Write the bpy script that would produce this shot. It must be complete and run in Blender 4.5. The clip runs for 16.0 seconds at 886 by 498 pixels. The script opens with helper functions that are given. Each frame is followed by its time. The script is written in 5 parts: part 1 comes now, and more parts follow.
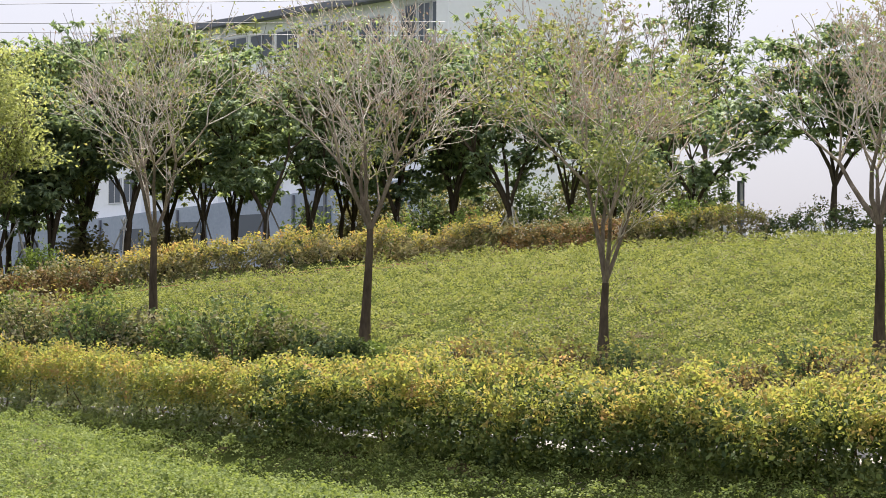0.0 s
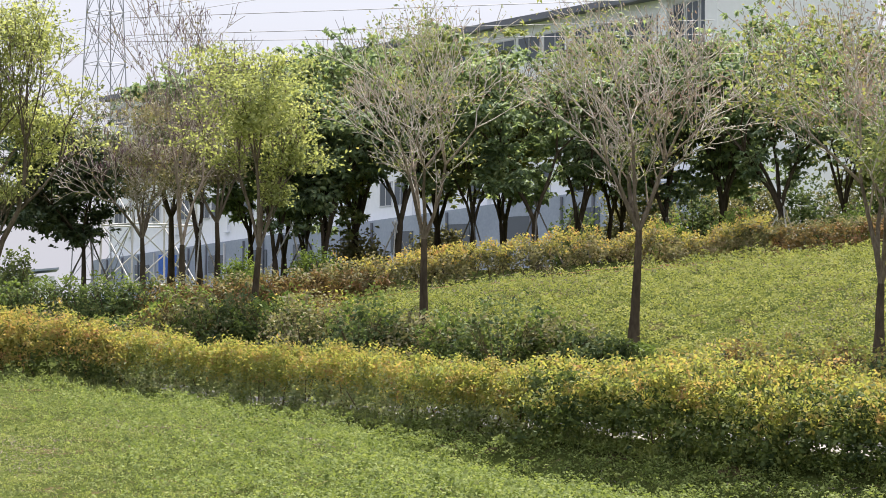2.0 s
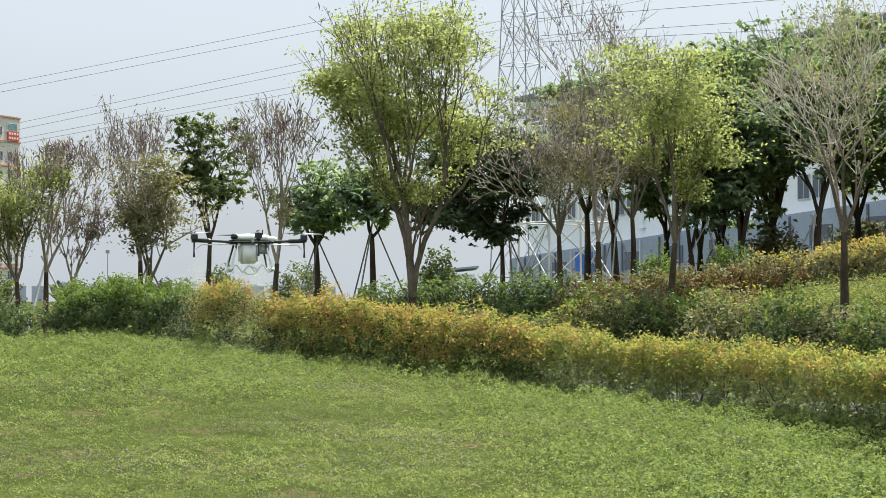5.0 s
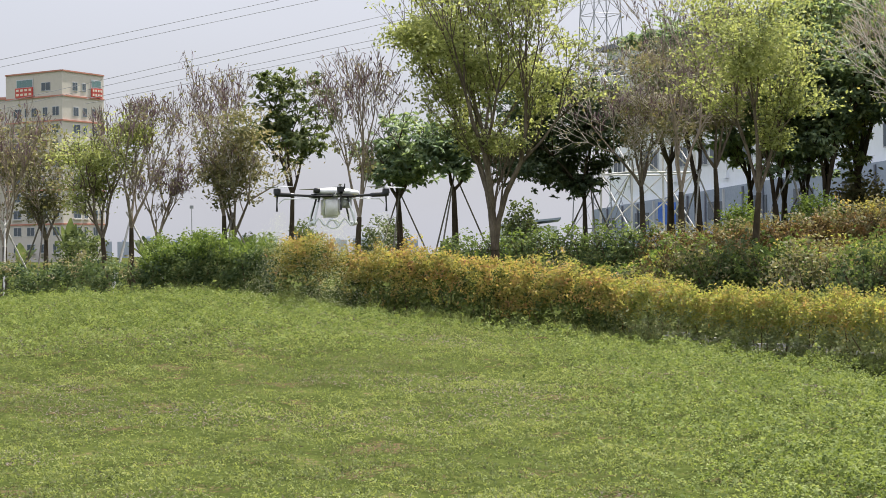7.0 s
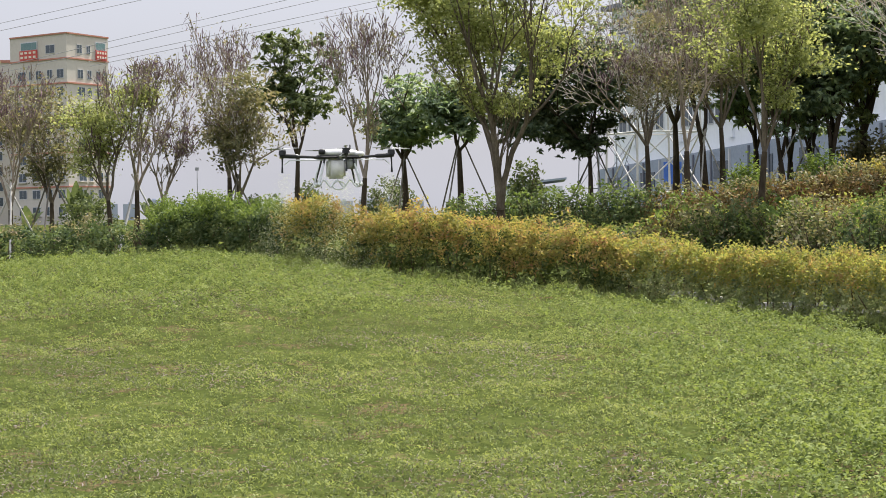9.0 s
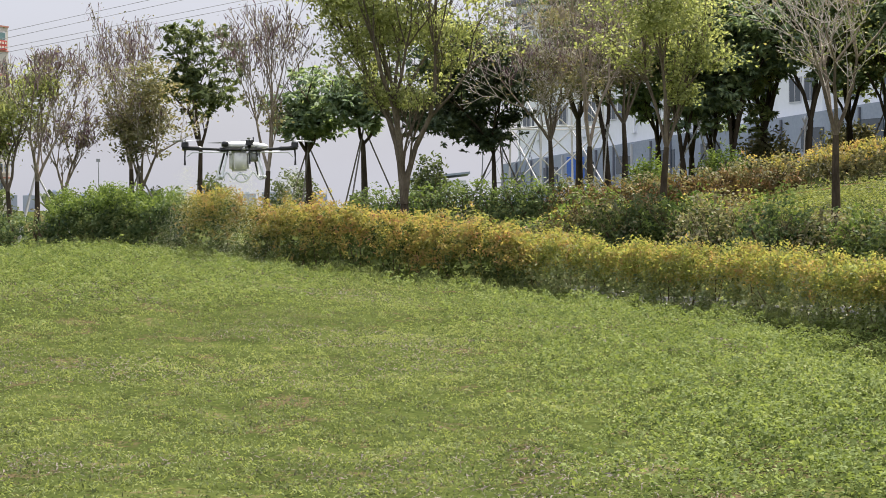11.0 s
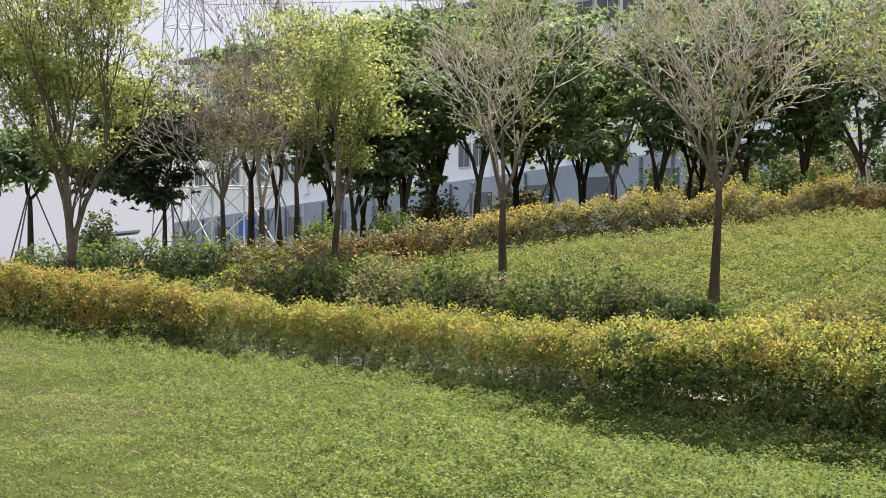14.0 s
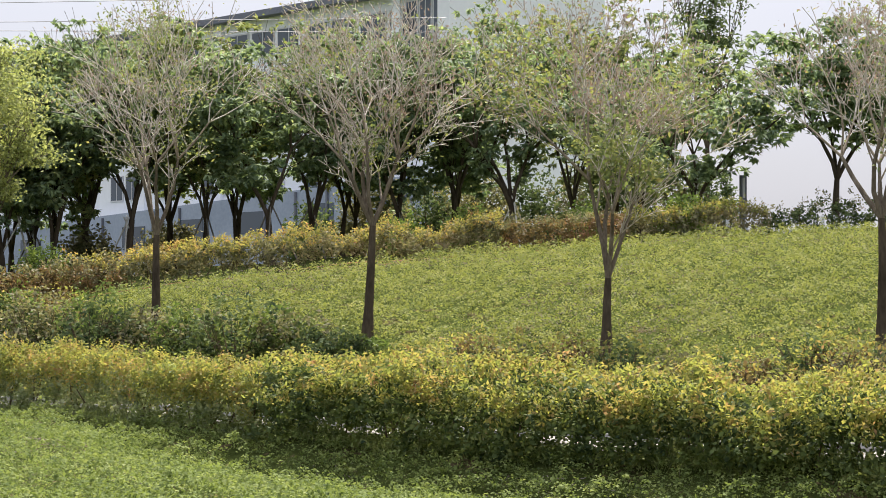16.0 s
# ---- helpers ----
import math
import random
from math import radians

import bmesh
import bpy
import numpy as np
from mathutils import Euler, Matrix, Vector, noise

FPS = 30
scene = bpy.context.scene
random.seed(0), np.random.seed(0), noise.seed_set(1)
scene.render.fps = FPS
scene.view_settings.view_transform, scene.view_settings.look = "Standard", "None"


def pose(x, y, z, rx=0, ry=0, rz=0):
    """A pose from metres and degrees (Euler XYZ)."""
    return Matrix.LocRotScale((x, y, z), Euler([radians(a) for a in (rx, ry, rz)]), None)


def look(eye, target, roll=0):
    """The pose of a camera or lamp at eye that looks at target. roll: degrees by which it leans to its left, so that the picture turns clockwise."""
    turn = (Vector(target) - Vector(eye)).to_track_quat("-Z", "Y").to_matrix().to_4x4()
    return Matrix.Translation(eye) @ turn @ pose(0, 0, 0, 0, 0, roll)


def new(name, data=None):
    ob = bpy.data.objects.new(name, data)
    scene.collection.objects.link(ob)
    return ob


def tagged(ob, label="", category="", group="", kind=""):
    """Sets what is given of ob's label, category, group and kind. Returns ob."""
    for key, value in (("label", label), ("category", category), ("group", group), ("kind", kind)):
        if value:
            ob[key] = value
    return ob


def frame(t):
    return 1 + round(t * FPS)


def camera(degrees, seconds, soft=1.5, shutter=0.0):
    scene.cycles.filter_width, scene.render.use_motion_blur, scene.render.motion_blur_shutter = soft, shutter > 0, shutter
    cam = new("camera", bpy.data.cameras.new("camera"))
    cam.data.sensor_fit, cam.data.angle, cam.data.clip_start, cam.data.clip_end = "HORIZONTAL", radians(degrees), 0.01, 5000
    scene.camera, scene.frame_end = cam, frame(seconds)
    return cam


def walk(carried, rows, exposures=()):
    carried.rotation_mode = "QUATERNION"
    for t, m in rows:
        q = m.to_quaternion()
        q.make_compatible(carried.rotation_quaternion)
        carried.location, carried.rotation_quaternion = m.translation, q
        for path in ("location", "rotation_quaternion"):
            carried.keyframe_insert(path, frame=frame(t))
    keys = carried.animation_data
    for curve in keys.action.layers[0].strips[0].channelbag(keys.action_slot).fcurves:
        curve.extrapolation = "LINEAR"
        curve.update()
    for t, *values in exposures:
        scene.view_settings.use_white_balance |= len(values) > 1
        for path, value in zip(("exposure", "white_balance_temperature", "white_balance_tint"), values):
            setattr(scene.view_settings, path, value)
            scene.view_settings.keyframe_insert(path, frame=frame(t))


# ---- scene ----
# ---------------------------------------------------------------- camera
cam = camera(26.91, 16.0, soft=0.6)
EYE = (0.0, 0.0, 1.6)
# seconds, turn to the left, tilt up, lean (degrees)
TURNS = [
    (0.0, -23.882, 1.771, 0.417),
    (0.5, -22.240, 1.942, 0.256),
    (1.0, -19.890, 1.807, -0.047),
    (1.5, -17.805, 1.751, 0.001),
    (2.0, -15.587, 1.751, 0.408),
    (2.5, -12.990, 1.494, 0.949),
    (3.0, -10.493, 1.355, 1.328),
    (3.5, -8.062, 1.477, 1.210),
    (4.0, -5.933, 1.672, 0.955),
    (4.5, -4.155, 1.715, 0.408),
    (5.0, -2.768, 1.593, -0.087),
    (5.2, -2.346, 1.453, -0.239),
    (7.3, -0.078, 0.012, -0.668),
    (7.5, -0.000, -0.050, -0.725),
    (8.0, 0.201, -0.345, -0.733),
    (8.2, 0.190, -0.528, -0.764),
    (10.3, -1.372, -1.373, -0.942),
    (10.5, -1.880, -1.329, -0.784),
    (11.0, -3.010, -1.314, -0.538),
    (11.5, -3.623, -1.029, -0.588),
    (12.0, -4.824, -0.457, -0.565),
    (12.5, -6.902, -0.089, -0.406),
    (13.0, -8.969, -0.080, -0.143),
    (13.5, -10.885, 0.109, 0.056),
    (14.0, -13.157, 0.536, 0.269),
    (14.5, -15.552, 0.955, 0.384),
    (15.0, -18.057, 1.256, 0.324),
    (15.5, -20.881, 1.489, 0.165),
    (16.0, -23.806, 1.649, 0.100),
]


def aim(turn, tilt, lean):
    a, e = radians(turn), radians(tilt)
    way = Vector((-math.sin(a) * math.cos(e), math.cos(a) * math.cos(e), math.sin(e)))
    return look(EYE, Vector(EYE) + way * 10.0, lean)


# seconds, stops, kelvin, tint: the picture turns a little cooler and greener about five seconds in
LOOKS = [(0.0, 0.37, 6600, 12), (3.0, 0.36, 6550, 10), (4.0, 0.28, 6500, 9), (4.5, 0.27, 6400, 4), (5.2, 0.26, 6350, 0), (6.3, 0.20, 6450, 6), (7.3, 0.21, 6550, 9), (10.5, 0.22, 6550, 10), (13.5, 0.30, 6550, 10), (16.0, 0.30, 6550, 10)]
walk(cam, [(t, aim(a, e, r)) for t, a, e, r in TURNS], LOOKS)

# ---------------------------------------------------------------- light
SUN_BEARING, SUN_HEIGHT = -34.0, 55.0      # degrees to the left of +y, above the horizon
world = bpy.data.worlds.new("hazy_sky")
scene.world = world
world.use_nodes = True
wn, wl = world.node_tree.nodes, world.node_tree.links
sky = wn.new("ShaderNodeTexSky")
sky.sky_type, sky.sun_disc = "NISHITA", False
sky.sun_elevation, sky.sun_rotation = radians(SUN_HEIGHT), radians(-SUN_BEARING)
sky.air_density, sky.dust_density, sky.ozone_density = 1.0, 4.0, 2.0
veil = wn.new("ShaderNodeMix")
veil.data_type = "RGBA"
veil.inputs["Factor"].default_value = 0.80
veil.inputs["B"].default_value = (5.9, 6.0, 6.8, 1)   # thin high cloud
clouds = wn.new("ShaderNodeTexNoise")
clouds.inputs["Scale"].default_value, clouds.inputs["Detail"].default_value = 3.0, 4.0
streak = wn.new("ShaderNodeMapping")
streak.inputs["Scale"].default_value = (1.0, 1.0, 3.5)
wcoord = wn.new("ShaderNodeTexCoord")
soften = wn.new("ShaderNodeMapRange")
soften.inputs["From Min"].default_value, soften.inputs["From Max"].default_value = 0.3, 0.7
soften.inputs["To Min"].default_value, soften.inputs["To Max"].default_value = 0.72, 0.88
wl.new(wcoord.outputs["Generated"], streak.inputs["Vector"])
wl.new(streak.outputs["Vector"], clouds.inputs["Vector"])
wl.new(clouds.outputs["Fac"], soften.inputs["Value"])
wl.new(soften.outputs["Result"], veil.inputs["Factor"])
wl.new(sky.outputs["Color"], veil.inputs["A"])
# thin overcast: the sky brightens from the horizon to the zenith
rise = wn.new("ShaderNodeSeparateXYZ")
wl.new(wcoord.outputs["Generated"], rise.inputs["Vector"])
climb = wn.new("ShaderNodeMapRange")
climb.inputs["From Min"].default_value, climb.inputs["From Max"].default_value = 0.05, 1.0
climb.inputs["To Min"].default_value, climb.inputs["To Max"].default_value = 1.0, 2.3
wl.new(rise.outputs["Z"], climb.inputs["Value"])
lift = wn.new("ShaderNodeVectorMath")
lift.operation = "SCALE"
wl.new(veil.outputs["Result"], lift.inputs[0])
wl.new(climb.outputs["Result"], lift.inputs["Scale"])
wl.new(lift.outputs["Vector"], wn["Background"].inputs["Color"])
wn["Background"].inputs["Strength"].default_value = 0.10
lamp = bpy.data.lights.new("sun", "SUN")
lamp.energy, lamp.angle, lamp.color = 8.5, radians(0.8), (1.0, 0.95, 0.86)
sun = new("sun", lamp)
sb, sh = radians(SUN_BEARING), radians(SUN_HEIGHT)
sun.matrix_world = look((-60 * math.sin(sb), 60 * math.cos(sb), 70), (-60 * math.sin(sb) + math.sin(sb) * math.cos(sh), 60 * math.cos(sb) - math.cos(sb) * math.cos(sh), 70 - math.sin(sh)))


# ---------------------------------------------------------------- materials
def nodes_of(name):
    m = bpy.data.materials.new(name)
    m.use_nodes = True
    return m, m.node_tree.nodes, m.node_tree.links


def ramp(n, stops):
    r = n.new("ShaderNodeValToRGB")
    e = r.color_ramp.elements
    while len(e) < len(stops):
        e.new(0.5)
    for k, (p, c) in enumerate(stops):
        e[k].position, e[k].color = p, (*c, 1)
    return r


def leaf_material(name, colours, glow=0.35, rough=0.5, patch=1.2, gloss=0.06, clump=7.0):
    """Leaves that differ one from another and in drifts, with light coming through them."""
    m, n, l = nodes_of(name)
    b = n["Principled BSDF"]
    geo = n.new("ShaderNodeNewGeometry")
    coord = n.new("ShaderNodeTexCoord")
    drift = n.new("ShaderNodeTexNoise")
    drift.inputs["Scale"].default_value, drift.inputs["Detail"].default_value = patch, 3
    l.new(coord.outputs["Object"], drift.inputs["Vector"])
    mix = n.new("ShaderNodeMath")
    mix.operation = "MULTIPLY_ADD"
    l.new(geo.outputs["Random Per Island"], mix.inputs[0])
    mix.inputs[1].default_value = 0.42
    sub = n.new("ShaderNodeMath")
    sub.operation = "MULTIPLY_ADD"
    l.new(drift.outputs["Fac"], sub.inputs[0])
    sub.inputs[1].default_value, sub.inputs[2].default_value = 1.2, -0.93
    # sprig by sprig
    sprig = n.new("ShaderNodeTexNoise")
    sprig.inputs["Scale"].default_value, sprig.inputs["Detail"].default_value = clump, 1
    l.new(coord.outputs["Object"], sprig.inputs["Vector"])
    both = n.new("ShaderNodeMath")
    both.operation = "MULTIPLY_ADD"
    l.new(sprig.outputs["Fac"], both.inputs[0])
    both.inputs[1].default_value = 1.25
    l.new(sub.outputs[0], both.inputs[2])
    l.new(both.outputs[0], mix.inputs[2])
    k = len(colours) - 1
    r = ramp(n, [(i / k, (c[0], c[1], c[2] * 1.95 + 0.002)) for i, c in enumerate(colours)])
    l.new(mix.outputs[0], r.inputs["Fac"])
    l.new(r.outputs["Color"], b.inputs["Base Color"])
    b.inputs["Roughness"].default_value = rough
    b.inputs["Specular IOR Level"].default_value = gloss
    tr = n.new("ShaderNodeBsdfTranslucent")
    warm = n.new("ShaderNodeMix")
    warm.data_type, warm.blend_type = "RGBA", "MULTIPLY"
    warm.inputs["Factor"].default_value = 1.0
    warm.inputs["B"].default_value = (1.28, 1.26, 0.84, 1)
    l.new(r.outputs["Color"], warm.inputs["A"])
    l.new(warm.outputs["Result"], tr.inputs["Color"])
    ms = n.new("ShaderNodeMixShader")
    ms.inputs[0].default_value = glow
    l.new(b.outputs[0], ms.inputs[1])
    l.new(tr.outputs[0], ms.inputs[2])
    l.new(ms.outputs[0], n["Material Output"].inputs["Surface"])
    return m


def rough_material(name, stops, scale=3.0, fine=40.0, rough=0.85, bump=0.3, metal=0.0, stretch=(1, 1, 1), depth=0.02):
    """Two scales of variation in colour, and relief."""
    m, n, l = nodes_of(name)
    b = n["Principled BSDF"]
    coord = n.new("ShaderNodeTexCoord")
    mp = n.new("ShaderNodeMapping")
    mp.inputs["Scale"].default_value = stretch
    l.new(coord.outputs["Object"], mp.inputs["Vector"])
    a, c = n.new("ShaderNodeTexNoise"), n.new("ShaderNodeTexNoise")
    for tex, s in ((a, scale), (c, fine)):
        tex.inputs["Scale"].default_value, tex.inputs["Detail"].default_value = s, 5
        l.new(mp.outputs["Vector"], tex.inputs["Vector"])
    add = n.new("ShaderNodeMix")
    add.inputs["Factor"].default_value = 0.4
    l.new(a.outputs["Fac"], add.inputs["A"])
    l.new(c.outputs["Fac"], add.inputs["B"])
    r = ramp(n, stops)
    l.new(add.outputs["Result"], r.inputs["Fac"])
    l.new(r.outputs["Color"], b.inputs["Base Color"])
    b.inputs["Roughness"].default_value, b.inputs["Metallic"].default_value = rough, metal
    b.inputs["Specular IOR Level"].default_value = 0.5 if rough < 0.8 else 0.12 if rough < 0.93 else 0.0
    if bump:
        bp = n.new("ShaderNodeBump")
        bp.inputs["Strength"].default_value, bp.inputs["Distance"].default_value = bump, depth
        l.new(c.outputs["Fac"], bp.inputs["Height"])
        l.new(bp.outputs["Normal"], b.inputs["Normal"])
    return m


def tint(c, lo, hi):
    return [(0.3, tuple(v * lo for v in c)), (0.7, tuple(v * hi for v in c))]


M_LAWN = rough_material("lawn_turf", [(0.36, (0.105, 0.078, 0.045)), (0.44, (0.042, 0.054, 0.016)), (0.52, (0.055, 0.070, 0.020)), (0.59, (0.070, 0.084, 0.025)), (0.68, (0.140, 0.108, 0.062))], 1.3, 14, 0.95, 0.35, depth=0.02)
M_SOIL = rough_material("red_soil", [(0.3, (0.10, 0.055, 0.03)), (0.55, (0.20, 0.11, 0.06)), (0.75, (0.28, 0.19, 0.10))], 1.5, 22, 0.95, 0.8, depth=0.04)
M_PATH = rough_material("concrete_path", [(0.3, (0.228, 0.214, 0.189)), (0.7, (0.327, 0.307, 0.278))], 1.2, 35, 0.9, 0.3)
M_KERB = rough_material("kerb_stone", [(0.3, (0.252, 0.245, 0.231)), (0.7, (0.385, 0.371, 0.350))], 2, 40, 0.85, 0.3)
M_BARK = rough_material("dark_bark", [(0.3, (0.037, 0.030, 0.022)), (0.52, (0.083, 0.066, 0.048)), (0.7, (0.141, 0.116, 0.083))], 5, 30, 0.95, 0.9, stretch=(0.828, 0.828, 0.248), depth=0.03)
M_TWIG = rough_material("pale_bark", [(0.3, (0.33, 0.285, 0.235)), (0.5, (0.51, 0.46, 0.405)), (0.72, (0.64, 0.60, 0.55))], 4, 30, 0.9, 0.6, stretch=(1, 1, 0.35))
M_LIMB = rough_material("grey_bark", [(0.3, (0.14, 0.115, 0.09)), (0.52, (0.30, 0.25, 0.20)), (0.72, (0.468, 0.403, 0.325))], 5, 30, 0.92, 0.8, stretch=(1.300, 1.300, 0.390), depth=0.02)
M_FORK = rough_material("brown_grey_bark", [(0.3, (0.07, 0.057, 0.043)), (0.52, (0.165, 0.137, 0.105)), (0.72, (0.28, 0.24, 0.19))], 5, 30, 0.93, 0.8, stretch=(1.3, 1.3, 0.39), depth=0.02)
M_STEM = rough_material("shrub_stems", [(0.3, (0.06, 0.045, 0.03)), (0.7, (0.18, 0.14, 0.09))], 6, 40, 0.95, 0.5)
M_POLE = rough_material("prop_pole", [(0.3, (0.12, 0.11, 0.10)), (0.7, (0.26, 0.24, 0.21))], 3, 30, 0.8, 0.3)
M_POLE_PALE = rough_material("pale_prop_pole", [(0.3, (0.45, 0.44, 0.42)), (0.7, (0.62, 0.60, 0.57))], 3, 30, 0.7, 0.3)

L_LAWN = leaf_material("groundcover_leaf", [(0.070, 0.102, 0.017), (0.131, 0.173, 0.026), (0.205, 0.254, 0.041), (0.305, 0.339, 0.070)], 0.38, 0.8, 2.0, 0.15, 9.0)
L_BANK = leaf_material("bank_leaf", [(0.102, 0.130, 0.022), (0.172, 0.197, 0.030), (0.244, 0.262, 0.041), (0.316, 0.307, 0.074)], 0.38, 0.8, 1.2, 0.15, 4.0)
L_DRY = leaf_material("dry_grass", [(0.160, 0.128, 0.056), (0.240, 0.200, 0.096), (0.304, 0.264, 0.136)], 0.25, 0.8, 0.5, 0.04)
L_HEDGE = leaf_material("hedge_leaf", [(0.028, 0.048, 0.011), (0.064, 0.092, 0.016), (0.122, 0.155, 0.025), (0.215, 0.228, 0.037)], 0.30, 0.75, 3, 0.15)
L_GOLD = leaf_material("golden_shoots", [(0.126, 0.161, 0.030), (0.221, 0.253, 0.039), (0.302, 0.304, 0.044), (0.349, 0.283, 0.053), (0.358, 0.225, 0.064)], 0.52, 0.75, 2.6, 0.25)
L_AMBER = leaf_material("amber_shoots", [(0.144, 0.166, 0.030), (0.244, 0.244, 0.041), (0.335, 0.299, 0.048), (0.377, 0.268, 0.055), (0.367, 0.205, 0.067)], 0.50, 0.75, 2.6, 0.25)
L_PALE = leaf_material("pale_hedge_leaf", [(0.095, 0.134, 0.038), (0.194, 0.232, 0.060), (0.314, 0.344, 0.094), (0.439, 0.426, 0.144)], 0.40, 0.75, 3, 0.3)
L_GREEN = leaf_material("shrub_leaf", [(0.028, 0.050, 0.014), (0.068, 0.104, 0.024), (0.140, 0.182, 0.040), (0.235, 0.262, 0.060)], 0.32, 0.75, 3, 0.15)
L_LUSH = leaf_material("bright_shrub_leaf", [(0.08, 0.13, 0.018), (0.16, 0.22, 0.03), (0.26, 0.32, 0.05)], 0.36, 0.5, 1.5)
L_RUST = leaf_material("russet_shrub_leaf", [(0.07, 0.07, 0.02), (0.15, 0.12, 0.03), (0.24, 0.165, 0.04), (0.29, 0.15, 0.06)], 0.32, 0.55, 0.8)
L_DARK = leaf_material("dark_tree_leaf", [(0.072, 0.117, 0.039), (0.140, 0.204, 0.059), (0.246, 0.322, 0.083), (0.411, 0.467, 0.124)], 0.4, 0.72, 1.6, 0.6)
L_MIXED = leaf_material("yellowing_tree_leaf", [(0.073, 0.104, 0.029), (0.165, 0.209, 0.043), (0.275, 0.303, 0.057), (0.368, 0.334, 0.072)], 0.36, 0.75, 0.8, 0.3)
L_LIME = leaf_material("lime_tree_leaf", [(0.120, 0.139, 0.031), (0.239, 0.273, 0.056), (0.369, 0.402, 0.089), (0.497, 0.505, 0.136)], 0.45, 0.75, 1.3, 0.2, 4.0)
L_OLIVE = leaf_material("olive_tree_leaf", [(0.070, 0.080, 0.026), (0.155, 0.156, 0.042), (0.258, 0.240, 0.066), (0.360, 0.290, 0.100)], 0.32, 0.75, 0.8, 0.3)
L_FRESH = leaf_material("fresh_tree_leaf", [(0.050, 0.076, 0.020), (0.120, 0.152, 0.034), (0.220, 0.250, 0.058)], 0.35, 0.5, 0.8)
# deep green, with the shade of taller crowns darkened into the leaf colour
L_DEEP_SHADE = leaf_material("shaded_deep_green_leaf", [(0.033, 0.055, 0.018), (0.066, 0.101, 0.029), (0.121, 0.165, 0.044), (0.220, 0.259, 0.068)], 0.3, 0.6, 1.6, 0.4)
L_POD = leaf_material("dry_seed_pods", [(0.07, 0.045, 0.03), (0.15, 0.095, 0.06), (0.26, 0.18, 0.12)], 0.12, 0.7, 1.0)
L_TAN = leaf_material("withered_leaf", [(0.16, 0.10, 0.05), (0.27, 0.19, 0.09), (0.36, 0.28, 0.14), (0.34, 0.33, 0.10)], 0.3, 0.8, 1.0)
L_BLADE = leaf_material("grass_blade", [(0.154, 0.131, 0.050), (0.112, 0.135, 0.030), (0.162, 0.197, 0.035), (0.241, 0.274, 0.051), (0.307, 0.317, 0.084)], 0.42, 0.8, 0.4, 0.15, 8.0)

rng = np.random.default_rng(11)


# ---------------------------------------------------------------- mesh tools
def raw_mesh(name, verts, faces, smooth=False):
    """A mesh from arrays; all faces have the same number of corners."""
    verts, faces = np.asarray(verts, np.float32), np.asarray(faces, np.int32)
    me = bpy.data.meshes.new(name)
    k = faces.shape[1]
    me.vertices.add(len(verts))
    me.vertices.foreach_set("co", verts.ravel())
    me.loops.add(faces.size)
    me.loops.foreach_set("vertex_index", faces.ravel())
    me.polygons.add(len(faces))
    me.polygons.foreach_set("loop_start", np.arange(0, faces.size, k, dtype=np.int32))
    me.update(calc_edges=True)
    if smooth:
        me.polygons.foreach_set("use_smooth", np.ones(len(faces), bool))
    return me


def put(name, me, material, parent=None, label="", category="", kind="", group=""):
    me.materials.append(material)
    ob = new(name, me)
    ob.parent = parent
    return tagged(ob, label, category, group, kind)


def part(name, bm, material, parent, label=""):
    me = bpy.data.meshes.new(name)
    bmesh.ops.recalc_face_normals(bm, faces=bm.faces)
    bm.to_mesh(me)
    bm.free()
    return put(name, me, material, parent, label)


def thing(name, place, label, category, group="", kind=""):
    ob = new(name)
    ob.matrix_world = place if isinstance(place, Matrix) else Matrix.Translation(place)
    return tagged(ob, label, category, group, kind)


def unit(v):
    return v / np.maximum(np.linalg.norm(v, axis=-1, keepdims=True), 1e-9)


def leaf_mesh(name, centre, size, up=0.3, aspect=0.5, hang=0.0, out=None, way=None):
    """Folded four-cornered leaves at the given places. up: how far they lie flat; hang: how far they hang down."""
    n = len(centre)
    d = rng.normal(size=(n, 3))
    d[:, 2] = d[:, 2] * (1 - min(up, 0.9)) - hang
    d = unit(d if way is None else way)
    nrm = rng.normal(size=(n, 3))
    if out is None:
        nrm[:, 2] = np.abs(nrm[:, 2]) + up * 2
    else:
        # leaves of one sprig turn the same way
        nrm = nrm * 0.5 + out
        nrm[:, 2] += up
    nrm = unit(nrm - d * (nrm * d).sum(1, keepdims=True))
    side = np.cross(d, nrm)
    ln = (np.broadcast_to(size, n) * rng.uniform(0.65, 1.3, n))[:, None]
    w = ln * aspect * 0.5
    c = np.asarray(centre)
    v = np.stack([c - d * ln * 0.5, c - d * ln * 0.05 + side * w + nrm * ln * 0.10, c + d * ln * 0.5 - nrm * ln * 0.06, c - d * ln * 0.05 - side * w + nrm * ln * 0.10], 1)
    return raw_mesh(name, v.reshape(-1, 3), np.arange(4 * n).reshape(n, 4))


def bunch(p, per, spread):
    """Gathers leaves into sprigs. Gives their places and the way each sprig faces."""
    n = len(p)
    m = max(1, n // per)
    pick = rng.integers(m, size=n)
    seat = np.asarray(p)[rng.permutation(n)[:m]]
    face = rng.normal(size=(m, 3)) * 0.9 + [0, 0, 0.5]
    shift = rng.normal(size=(n, 3)) * spread
    return seat[pick] + shift, face[pick] * 1.3


